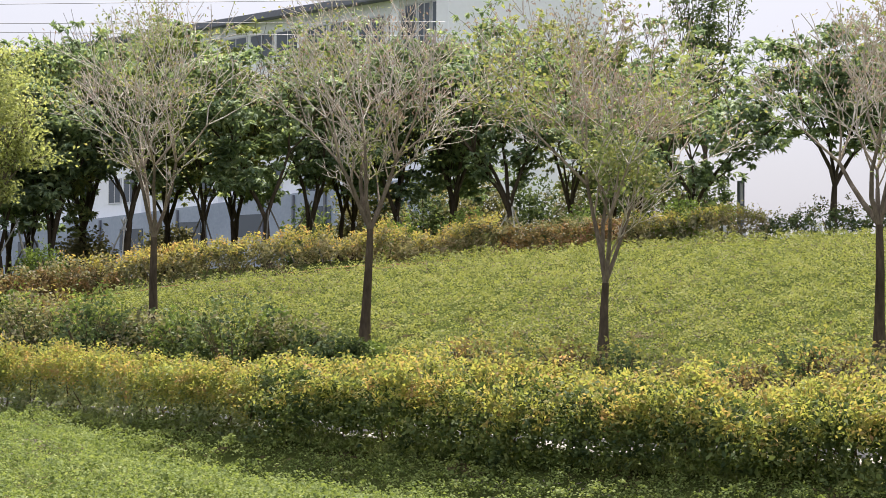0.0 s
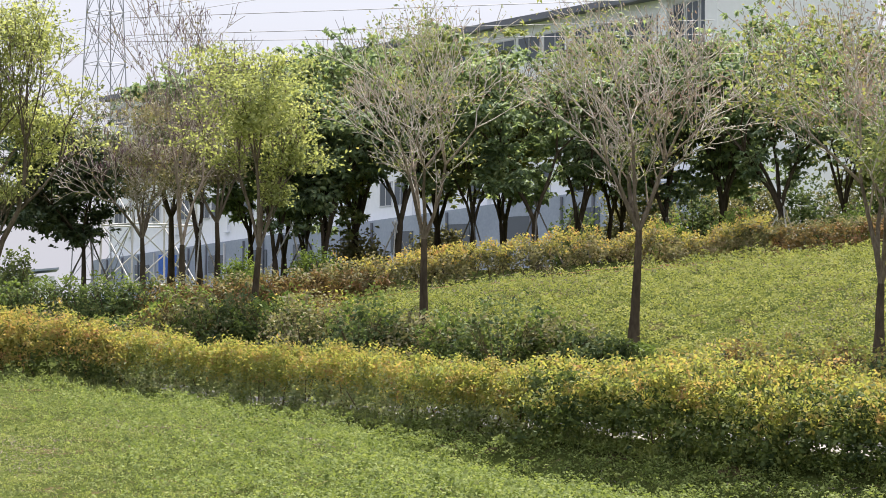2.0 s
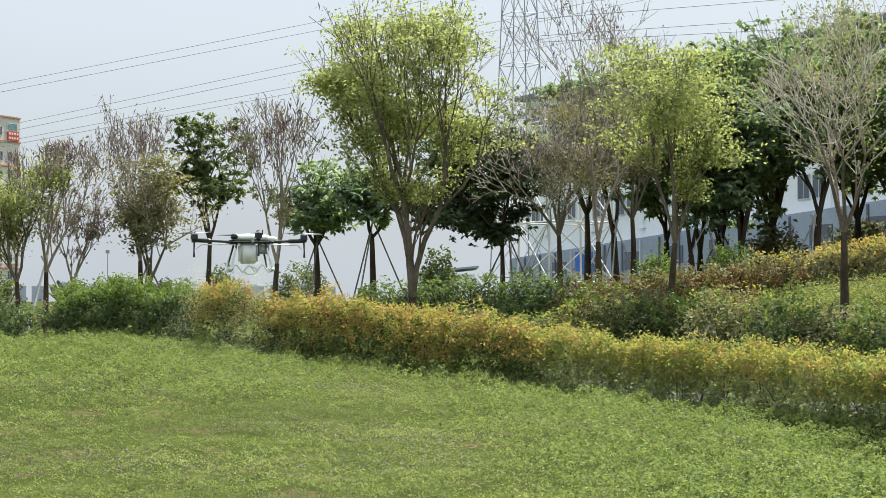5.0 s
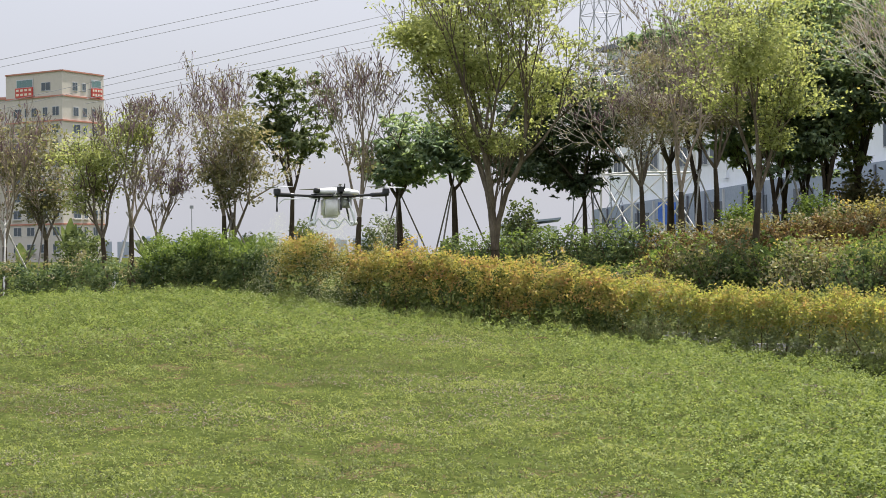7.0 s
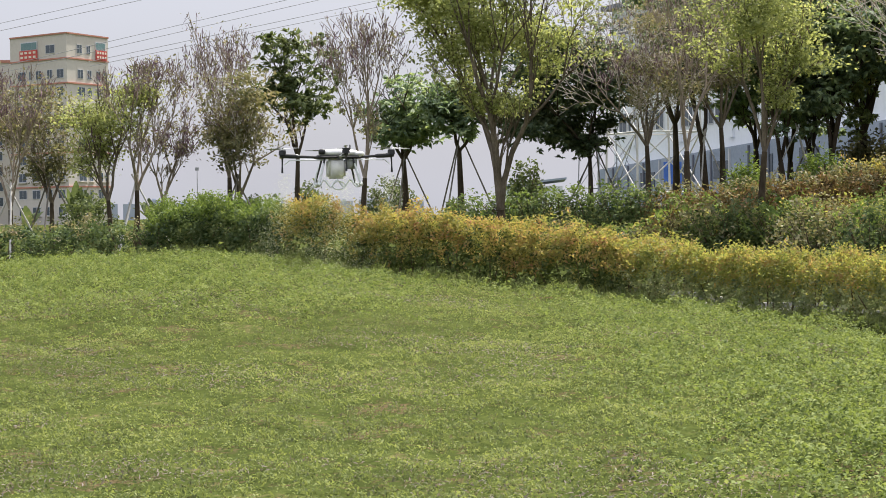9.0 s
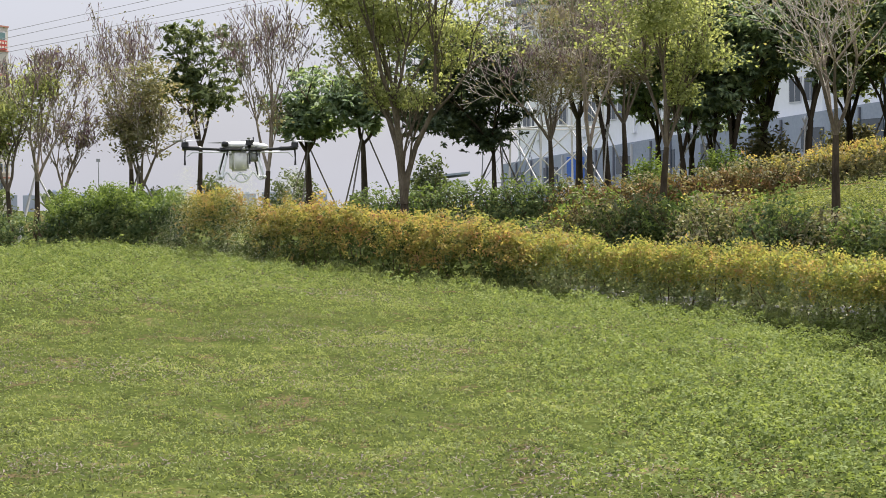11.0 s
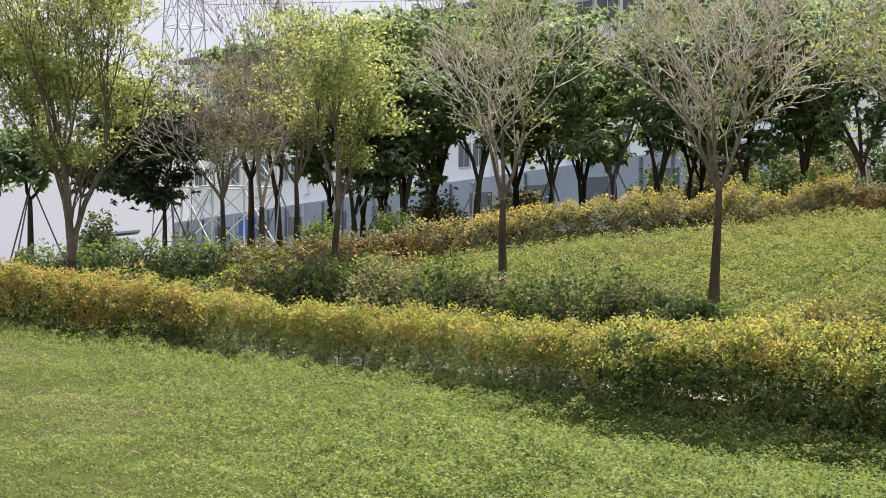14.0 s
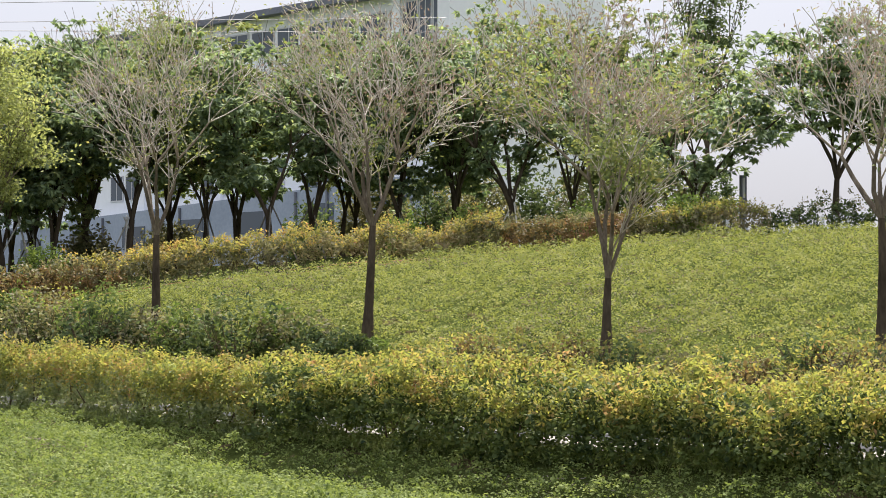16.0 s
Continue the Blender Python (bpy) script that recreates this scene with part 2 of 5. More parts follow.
def tube_arrays(segs, sides):
    """segs: rows p0, p1, r0, r1."""
    s = np.asarray(segs, float)
    p0, p1, r0, r1 = s[:, :3], s[:, 3:6], s[:, 6], s[:, 7]
    d = unit(p1 - p0)
    ref = np.where(np.abs(d[:, 2:3]) > 0.9, [[1.0, 0, 0]], [[0, 0, 1.0]])
    a = unit(np.cross(d, ref))
    b = np.cross(d, a)
    th = np.arange(sides) * 2 * np.pi / sides
    ring = a[:, None] * np.cos(th)[None, :, None] + b[:, None] * np.sin(th)[None, :, None]
    lo, hi = p0[:, None] + ring * r0[:, None, None], p1[:, None] + ring * r1[:, None, None]
    v = np.concatenate([lo, hi], 1).reshape(-1, 3)
    i = np.arange(sides)
    j = (i + 1) % sides
    f = np.stack([i, j, j + sides, i + sides], 1)[None] + (np.arange(len(s)) * 2 * sides)[:, None, None]
    return v, f.reshape(-1, 4)


def tubes(name, segs, sides=6, smooth=True):
    v, f = tube_arrays(segs, sides)
    return raw_mesh(name, v, f, smooth)


def box(bm, x, y, z, m=None):
    """A box between the given pairs, turned by m."""
    vs = [bm.verts.new((m @ Vector(p)) if m else Vector(p)) for p in ((x[0], y[0], z[0]), (x[1], y[0], z[0]), (x[1], y[1], z[0]), (x[0], y[1], z[0]), (x[0], y[0], z[1]), (x[1], y[0], z[1]), (x[1], y[1], z[1]), (x[0], y[1], z[1]))]
    for q in ((0, 3, 2, 1), (4, 5, 6, 7), (0, 1, 5, 4), (1, 2, 6, 5), (2, 3, 7, 6), (3, 0, 4, 7)):
        bm.faces.new([vs[k] for k in q])
    return bm


# ---------------------------------------------------------------- the lie of the land
# By bearing (degrees to the left of +y, as seen from the lawn's foot): distance and height of the
# lower hedge's foot, its height, and distance and height of the upper hedge's foot.
LIE_A = np.array([-60.0, -37, -31, -26, -20.7, -15.5, -11, -6, -2, 1.5, 6.9, 13.5, 25])
LOW_R = np.array([16.0, 17.4, 18.6, 19.4, 20.9, 23.3, 25.7, 28.1, 29.1, 29.8, 33.0, 34.0, 36])
LOW_Z = np.array([0.05, 0.05, 0, 0, 0.02, 0.05, 0.05, 0.20, 0.40, 0.55, 0.93, 0.79, 0.7])
LOW_H = np.array([0.80, 0.78, 0.80, 0.87, 0.90, 0.77, 0.80, 0.96, 1.08, 1.08, 0.90, 0.60, 0.6])
TOP_R = np.array([43.0, 42, 41.5, 41, 40, 38.5, 36.5, 35.5, 36.5, 37.5, 40, 42, 44])
TOP_Z = np.array([3.4, 3.26, 3.05, 2.77, 2.40, 2.05, 1.55, 1.30, 1.15, 1.10, 1.05, 0.9, 0.9])


def lie(a, row):
    """The row's value at bearing a, rounded off between the knots."""
    return sum(np.interp(a + o, LIE_A, row) * w for o, w in ((-1.6, 0.2), (-0.8, 0.2), (0, 0.2), (0.8, 0.2), (1.6, 0.2)))


def ease(x):
    x = np.clip(x, 0, 1)
    return x * x * (3 - 2 * x)


def land(a, r):
    """Height of the ground at bearing a and distance r."""
    rh, zh, ru, zu = lie(a, LOW_R), lie(a, LOW_Z), lie(a, TOP_R), lie(a, TOP_Z)
    lawn = zh * ease((r / rh - 0.42) / 0.56)
    foot = rh + 2.7
    s = np.clip((r - foot) / (ru - foot), 0, 1.0)
    bank = (zu - zh) * (0.62 * s + 0.38 * np.sin(s * np.pi / 2))
    beyond = 0.35 * ease((r - ru) / 9) - (zu - 0.4) * ease((r - ru - 25) / 60)
    wave = 0.035 * np.sin(a * 1.3 + r * 0.7) * np.sin(r * 0.9 - a * 0.4) * ease((r - 4) / 10) * (1 - ease((r - 70) / 40))
    # on the side of the deep hedge the lawn rises to the hedge over its last metres
    dip = 0.40 * ease((-a - 11) / 6) * ease((r - rh + 8) / 6) * (1 - ease((r - rh + 2.1) / 1.7))
    return lawn - dip + bank * (r > foot) + beyond * (r > ru) + wave


def at(a, r, z=0.0):
    """The place at bearing a and distance r, z above the ground."""
    t = radians(a)
    return Vector((-r * math.sin(t), r * math.cos(t), float(land(a, r)) + z))


def places(a, r, z):
    t = np.radians(a)
    return np.stack([-r * np.sin(t), r * np.cos(t), land(a, r) + z], -1)


# ---------------------------------------------------------------- ground
ga = np.concatenate([np.arange(-180, -48, 6.0), np.arange(-48, 28, 0.4), np.arange(28, 180, 6.0)])
gr = np.concatenate([np.array([0.0, 1, 2.5, 4, 5.5, 7]), np.arange(8, 56, 0.3), np.geomspace(57, 3500, 40)])
GA, GR = np.meshgrid(ga, gr, indexing="ij")
gv = places(GA, GR, 0.0).reshape(-1, 3)
na, nr = len(ga), len(gr)
ii, jj = np.meshgrid(np.arange(na), np.arange(nr - 1), indexing="ij")
kk = (ii + 1) % na
gf = np.stack([ii * nr + jj, kk * nr + jj, kk * nr + jj + 1, ii * nr + jj + 1], -1).reshape(-1, 4)
put("ground", raw_mesh("ground", gv, gf[:, ::-1], True), M_LAWN, None, "green sloping lawn and bank with worn turf", "ground", "structure")


def strip(name, a0, a1, lo, hi, lift, material, thick=0.0, label="", category="", kind="structure", step=0.5):
    """A strip that follows the land between two distances, given as functions of the bearing."""
    a = np.arange(a0, a1 + step / 2, step)
    rl, rh = lo(a), hi(a)
    prof = [(rl, -0.05), (rl, lift), (rh, lift), (rh, -0.05)]
    v = np.stack([places(a, r, z) for r, z in prof], 1).reshape(-1, 3)
    n = len(a)
    f = np.concatenate([np.stack([np.arange(n - 1) * 4 + k, (np.arange(n - 1) + 1) * 4 + k, (np.arange(n - 1) + 1) * 4 + k + 1, np.arange(n - 1) * 4 + k + 1], 1) for k in range(3)])
    return put(name, raw_mesh(name, v, f), material, None, label, category, kind)


low = lambda a: lie(a, LOW_R)
top = lambda a: lie(a, TOP_R)
strip("pavement", -46, -7, lambda a: low(a) + 1.15, lambda a: low(a) + 2.25, 0.03, M_PATH, label="pale concrete footpath behind the lower hedge", category="path")
strip("kerb", -46, -7, lambda a: low(a) + 2.25, lambda a: low(a) + 2.40, 0.12, M_KERB, label="grey stone kerb along the footpath", category="kerb")
strip("soil_bed", -46, -8.5, lambda a: top(a) - 0.9 - 0.3 * np.sin(a * 2.1) * np.sin(a * 0.7), lambda a: top(a) + 1.2, 0.012, M_SOIL, label="bare reddish soil under the upper hedge", category="soil")


# ---------------------------------------------------------------- ground cover
def scatter(a0, a1, r0, r1, density, keep=None):
    """Bearings and distances spread evenly over a sector; r0 and r1 are functions of the bearing."""
    hi = float(np.max(r1(np.linspace(a0, a1, 50))))
    lo = float(np.min(r0(np.linspace(a0, a1, 50))))
    n = int(density * radians(a1 - a0) * (hi * hi - lo * lo) / 2)
    a = rng.uniform(a0, a1, n)
    r = np.sqrt(rng.uniform(lo * lo, hi * hi, n))
    ok = (r > r0(a)) & (r < r1(a))
    return a[ok], r[ok]


def patchy(a, r, scale, seed):
    """A soft value, mostly between 0 and 1, that wanders over the ground."""
    rg = np.random.default_rng(int(seed * 10))
    x, y = r * np.sin(np.radians(a)) / scale, r * np.cos(np.radians(a)) / scale
    v = 0
    for k in range(14):
        th, f, ph = rg.uniform(0, 6.28), rg.uniform(0.7, 3.2), rg.uniform(0, 6.28)
        v = v + np.sin((x * math.cos(th) + y * math.sin(th)) * f + ph) / math.sqrt(f)
    return 0.5 + v / 9.0


const = lambda k: (lambda a: k + 0 * a)


def cover(name, label, material, a, r, size, lift, up, aspect=0.6, hang=0.0, tuft=0, spread=1.35):
    z = np.abs(rng.normal(size=len(a))) * lift * 0.3 + 0.006 + lift * 2.4 * np.clip(patchy(a, r, 0.12, 9.0) - 0.38, 0, 1)
    p, face = places(a, r, z), None
    if tuft:
        # little domes of leaves that face outwards from their tuft
        flat = p.copy()
        p, face = bunch(p, tuft, 0.0)
        k = float(np.mean(size)) * spread
        gap = rng.normal(size=(len(p), 2)) * k
        p[:, :2] += gap
        p[:, 2] += lift * 0.75 * (1 - (gap ** 2).sum(1) / (k * 1.8) ** 2)
        face = np.concatenate([gap / k * 0.6, np.full((len(p), 1), 1.5)], 1) + face * 0.25
        loose = rng.uniform(size=len(p)) < 0.28
        p[loose] = flat[loose]
    return put(name, leaf_mesh(name, p, size, up, aspect, hang, face), material, None, label, "ground cover", "stuff")


# leafy creeping cover, thick on the side of the tall hedge and thinning out into the open lawn
a, r = scatter(-41, 17, const(9.8), lambda a: low(a) + 0.4, 2250)
thick = np.clip(ease((-a - 2 + (r - 18) * 0.35) / 11) + 1.0 * ease((a + 1) / 5) * ease((r - 20) / 7) + 0.5 * ease((r - low(a) + 4) / 4), 0, 1) * (0.45 + 0.75 * patchy(a, r, 0.9, 1.0) + 0.5 * ease((r - low(a) + 3) / 1.5) * ease((-a - 8) / 6)) * np.clip(1.7 - r / 20, 0.5, 1)
ok = rng.uniform(size=len(a)) < thick
cover("lawn_cover", "low leafy green ground cover on the lawn", L_LAWN, a[ok], r[ok], rng.uniform(0.020, 0.036, ok.sum()) * (0.75 + r[ok] / 55), 0.10, 0.30, 0.75, 0.0, 22, 1.25)
# turf blades
a, r = scatter(-41, 17, const(9.8), lambda a: low(a) + 0.2, 1500)
ok = rng.uniform(size=len(a)) < (0.12 + 0.75 * ease((a + 15) / 11)) * (0.65 + 0.5 * patchy(a, r, 0.35, 12.0)) * np.clip(1.6 - r / 24, 0.42, 1)
cover("lawn_grass", "short mown grass blades on the lawn", L_BLADE, a[ok], r[ok], rng.uniform(0.020, 0.036, ok.sum()), 0.05, 0.05, 0.42, -0.35, 14, 1.4)
a, r = scatter(-41, 17, const(9.8), lambda a: low(a) - 1, 260)
ok = rng.uniform(size=len(a)) < ease((patchy(a, r, 1.0, 4.0) - 0.52) / 0.2) * 0.9
cover("dry_grass", "straw-coloured dry patches in the lawn", L_DRY, a[ok], r[ok], 0.05, 0.01, 0.5, 0.2)
# the bank between the hedges
a, r = scatter(-46, -6, lambda a: low(a) + 4.2, lambda a: top(a) - 0.9 - 0.5 * (a > -23), 560)
cover("bank_cover", "yellow-green creeping cover on the bank", L_BANK, a, r, rng.uniform(0.034, 0.062, len(a)), 0.13, 0.3, 0.65, 0.0, 12)
a, r = scatter(-46, -8, lambda a: low(a) + 4.8, lambda a: top(a) - 0.9, 150)
ok = rng.uniform(size=len(a)) < ease((patchy(a, r, 1.1, 14.0) - 0.5) / 0.2) * 0.8
cover("dry_grass", "dry brownish patches on the bank", L_DRY, a[ok], r[ok], 0.06, 0.10, 0.2, 0.22, -0.3)
# long grass at the hedge's foot
a, r = scatter(-44, 10, lambda a: low(a) - 0.75, lambda a: low(a) + 0.15, 1100)
ok = rng.uniform(size=len(a)) < ease((patchy(a, r, 1.0, 2.0) - 0.32) / 0.3) * (0.5 + 0.5 * ease((-a - 2) / 4) * ease((a + 19) / 3))
cover("long_grass", "long grass tufts along the foot of the hedge", L_BLADE, a[ok], r[ok], 0.26, 0.10, 0.0, 0.06, -1.3)


# ---------------------------------------------------------------- hedges and shrubs
def hedge(name, label, a0, a1, foot, deep, tall, leaf, shoot, per_m, size=0.06, clear=0.15, shoots=0.35, group="", rag=0.10, fade=(0.01, 0.01), lean=0.0):
    """A clipped hedge along the land: woody stems, a body of leaves and a layer of young shoots on top."""
    mid = (a0 + a1) / 2
    base = at(mid, float(foot(mid)) + deep / 2)
    ob = thing(name, base, label, "hedge", group)
    aa = np.linspace(a0, a1, 60)
    span = float(np.sum(np.hypot(np.diff(foot(aa)), np.radians(np.diff(aa)) * foot(aa)[1:])))
    off = np.array(base)
    n = int(span * per_m)

    def shape(a, s, r):
        return tall(a) * (0.97 + 0.22 * (patchy(a, r, 0.8, 3.0) - 0.5)) + rag * 1.6 * (patchy(a, r, 0.22, 6.0) - 0.5)

    def along(count):
        """Bearings along the hedge, thinning out towards its two ends."""
        a = rng.uniform(a0, a1, count)
        k = ease((a - a0) / fade[0]) * ease((a1 - a) / fade[1])
        return a[rng.uniform(size=count) < k]

    # body: mostly near the skin
    a = along(n)
    n = len(a)
    s = rng.beta(0.55, 0.55, n)
    r = foot(a) + deep * s + rng.normal(size=n) * 0.05
    h = shape(a, s, r)
    round_off = 1 - 0.22 * np.abs(2 * s - 1) ** 3
    u = rng.beta(0.8, 0.95, n)
    edge = rng.uniform(size=n) < 0.3
    u[edge] = rng.uniform(0.85, 1.0, edge.sum())
    s2 = np.where(edge, rng.uniform(size=n), s)
    z0 = h * u
    r = foot(a) + deep * s2 + rng.normal(size=n) * 0.04 - (0.05 + 0.22 * np.clip(patchy(a, z0 * 6 + 20, 0.35, 8.0), 0, 1)) * np.sin(u * np.pi) * (s2 < 0.3) + lean * h * (u - 0.25) * (1 - s2)
    low_edge = clear * np.clip(2.2 * patchy(a, r, 0.35, 7.0) - 0.55, 0.05, 1.3)
    z = low_edge + (h * round_off * 0.9 - low_edge) * u
    p, face = bunch(places(a, r, z) - off, 15, 0.052)
    put("foliage", leaf_mesh("foliage", p, size, 0.25, 0.55, 0, face), leaf, ob, "dense leafy body of the hedge", kind="stuff")
    # young shoots on the top and the upper front
    a = along(int(span * per_m * shoots))
    n2 = len(a)
    s = rng.uniform(-0.04, 1.02, n2)
    r = foot(a) + deep * s + lean * tall(a) * 0.75 * (1 - s)
    h = shape(a, s, r) * (1 - 0.22 * np.abs(2 * s - 1) ** 3)
    z = h + rng.normal(size=n2) * 0.06 + 0.01
    front = s < (0.5 if lean > 0.1 else 0.3)
    drop = np.abs(rng.normal(size=front.sum())) * (0.24 if lean > 0.1 and leaf is L_HEDGE else 0.18 if lean > 0.1 else 0.07) * h[front]
    z[front] -= np.minimum(drop, h[front] * 0.8)
    bulge = (0.06 + 0.22 * np.clip(patchy(a[front], z[front] * 6 + 20, 0.35, 8.0), 0, 1)) * np.sin(np.clip(z[front] / h[front], 0, 1) * np.pi)
    r[front] = foot(a[front]) + 0.01 + lean * (z[front] - 0.25 * h[front]) - bulge - 0.06 * rng.uniform(size=front.sum())
    keep = rng.uniform(size=n2) < 0.3 + 1.0 * patchy(a, r, 0.5, 5.0)
    p, face = bunch(places(a, r, z)[keep] - off, 12, 0.044)
    put("young_growth", leaf_mesh("young_growth", p, size * 0.78, 0.15, 0.5, -0.25, face), shoot, ob, "young leaves at the clipped top", kind="stuff")
    # stems
    m = int(span * 4.5)
    a = rng.uniform(a0, a1, m)
    r = foot(a) + deep * rng.uniform(0.15, 0.85, m)
    p0 = places(a, r, -0.03)
    hh = tall(a) * rng.uniform(0.45, 0.8, m)
    p1 = p0 + np.stack([rng.normal(size=m) * 0.16, rng.normal(size=m) * 0.16, hh], -1)
    put("stem_growth", tubes("stem_growth", np.concatenate([p0 - off, p1 - off, np.full((m, 1), 0.013), np.full((m, 1), 0.006)], 1), 4), M_STEM, ob, "thin woody stems", kind="stuff")
    return ob


lowtall = lambda a: lie(a, LOW_H)
hedge("lower_hedge", "deep clipped hedge with golden shoots beside the footpath", -42, -17.4, lambda a: low(a) - 0.75, 1.75, lambda a: lowtall(a) * 1.0, L_HEDGE, L_GOLD, 4800, 0.070, 0.26, 0.75, "lower hedge", 0.16, (0.01, 1.4), 0.06)
hedge("lower_hedge", "thin paler hedge with orange shoots on the lawn's edge", -18.8, -4.6, lambda a: low(a) - 0.4 * ease((-a - 11) / 6), 0.95, lambda a: lowtall(a) * 0.99, L_PALE, L_GOLD, 3000, 0.060, 0.02, 1.75, "lower hedge", 0.16, (1.4, 1.3), 0.34)
hedge("lower_hedge", "dense clipped hedge with orange-gold shoots above the lawn", -6.1, 5.4, low, 1.0, lowtall, L_HEDGE, L_AMBER, 2900, 0.068, 0.02, 1.5, "lower hedge", 0.16, (1.3, 0.6), 0.22)
hedge("green_hedge", "rounded dark green shrubs at the end of the hedge", 5.0, 9.0, low, 1.3, lambda a: lowtall(a) * (1.14 + 0.07 * np.sin(a * 3)), L_GREEN, L_LUSH, 4600, 0.072, 0.04, 0.6, "lower hedge", 0.16)
hedge("far_hedge", "low dark green hedge behind the lawn's crest", 8.8, 22, lambda a: low(a) + 0.6, 0.9, lambda a: lowtall(a) * 0.95, L_GREEN, L_OLIVE, 1800, 0.075, 0.05, 0.2, "lower hedge", 0.14)

uptall = lambda a: 0.70 + 0.06 * np.sin(a * 1.9)
hedge("upper_hedge", "loose hedge with yellow and orange shoots along the bank's top", -25.6, -11.5, top, 0.8, lambda a: uptall(a) * 1.06, L_OLIVE, L_AMBER, 1500, 0.08, 0.24, 0.75, "upper hedge", 0.18, (0.01, 3.5))
hedge("upper_hedge", "russet hedge along the bank's top", -29.5, -25.4, top, 0.8, lambda a: uptall(a) * 0.9, L_RUST, L_OLIVE, 1500, 0.08, 0.14, 0.4, "upper hedge", 0.18)
hedge("upper_hedge", "hedge with orange shoots along the bank's top", -33.8, -29.4, lambda a: top(a) + 0.3, 0.8, lambda a: uptall(a) * 1.0, L_OLIVE, L_GOLD, 1500, 0.08, 0.16, 0.8, "upper hedge", 0.2)
hedge("upper_hedge", "open straggly green hedge along the bank's top", -46, -33.6, lambda a: top(a) + 0.2, 0.7, lambda a: uptall(a) * 0.85, L_GREEN, L_OLIVE, 800, 0.085, 0.14, 0.3, "upper hedge", 0.25)


def mound(name, label, a, r, wide, deep, tall, leaf, count, size=0.07, shoot=None):
    """A rounded free-growing shrub."""
    base = at(a, r)
    ob = thing(name, base, label, "shrub", "shrubs on the bank")
    u = unit(rng.normal(size=(count, 3)))
    u[:, 2] = np.abs(u[:, 2])
    lump = 1 + 0.18 * np.sin(u[:, 0] * 7 + a) * np.cos(u[:, 1] * 6 - a) + 0.10 * np.sin(u[:, 2] * 11 + u[:, 0] * 9)
    k = (rng.uniform(size=(count, 1)) ** 0.28) * lump[:, None]
    c = u * k * np.array([wide / 2, deep / 2, tall])
    t = radians(a)
    rot = np.array([[math.cos(t), -math.sin(t), 0], [math.sin(t), math.cos(t), 0], [0, 0, 1]])
    c = c @ rot.T
    # follow the slope
    w = c + np.array(base)
    aa = np.degrees(np.arctan2(-w[:, 0], w[:, 1]))
    c[:, 2] += land(aa, np.hypot(w[:, 0], w[:, 1])) - base.z + 0.02
    tip = (k[:, 0] > 0.93) & (u[:, 2] > 0.45) if shoot else np.zeros(count, bool)
    body, face = bunch(c[~tip], 10, size * 0.75)
    put("foliage", leaf_mesh("foliage", body, size, 0.3, 0.55, 0, face), leaf, ob, "leafy body", kind="stuff")
    if tip.any():
        put("young_growth", leaf_mesh("young_growth", c[tip] + [0, 0, 0.02], size, 0.2, 0.5, -0.2), shoot, ob, "paler young leaves", kind="stuff")
    m = 14
    ang = rng.uniform(0, 2 * np.pi, m)
    p1 = np.stack([np.cos(ang) * wide * 0.3, np.sin(ang) * deep * 0.3, np.full(m, tall * 0.75)], -1) @ rot.T
    z = np.zeros((m, 3)) + [0, 0, -0.03]
    put("stem_growth", tubes("stem_growth", np.concatenate([z, p1, np.full((m, 1), 0.014), np.full((m, 1), 0.005)], 1), 4), M_STEM, ob, "thin woody stems", kind="stuff")
    return ob


# a loose row of green shrubs just above the footpath
srow = random.Random(5)
for k in range(40):
    a = -43 + k * 0.91 + srow.uniform(-0.25, 0.25)
    r = float(low(a)) + 4.9 + srow.uniform(-0.4, 0.6)
    if a > -21.8:
        mound("green_shrub", "dark green free-growing shrub above the footpath", a, r + 0.3, srow.uniform(1.0, 1.9), 1.4, srow.uniform(0.45, 1.25), (L_HEDGE, L_GREEN, L_HEDGE, L_OLIVE)[k % 4], 2200, 0.085, (L_LUSH, L_GREEN, L_OLIVE)[k % 3])
    else:
        mound("low_shrub", "low yellowish shrub with reddish tips above the footpath", a, r - 0.1, srow.uniform(0.9, 1.5), 1.2, srow.uniform(0.40, 0.78), (L_GREEN, L_OLIVE, L_RUST)[k % 3], 1200, 0.066, (L_AMBER, L_GOLD)[k % 2])
# the planted wedge where the two hedges draw together
for k in range(20):
    a = -17.5 + k * 0.82 + srow.uniform(-0.2, 0.2)
    rr = float(low(a))
    ru = float(top(a))
    r = rr + (ru - rr) * srow.uniform(0.62, 0.72)
    if a > -12.5:
        mound("green_shrub", "mixed green and russet shrub on the bank", a, r, srow.uniform(1.2, 1.7), 1.3, srow.uniform(0.5, 0.72), (L_GREEN, L_RUST, L_OLIVE)[k % 3], 1300, 0.075, (L_LUSH, L_GOLD)[k % 2])
for k in range(15):
    a = -13.0 + k * 0.85
    mound("russet_shrub", "russet and green shrub at the bank's top", a, float(top(a)) + 0.4, 1.5, 1.2, 0.72 if a < -6 else 0.85, L_RUST if a < -7 else L_GREEN, 1300, 0.08, L_OLIVE if a < -7 else L_LUSH)
for a, r, w, h in ((-11.6, 42.5, 1.3, 1.0), (-9.3, 42, 1.0, 0.9), (-22.4, 43, 1.5, 0.95), (-24.6, 43.2, 1.5, 1.1), (-28.1, 43, 1.0, 1.0), (-31.2, 42.6, 1.3, 1.0)):
    mound("round_shrub", "bright green rounded shrub behind the upper hedge", a, r, w, 1.2, h, L_LUSH, 2600, 0.085)
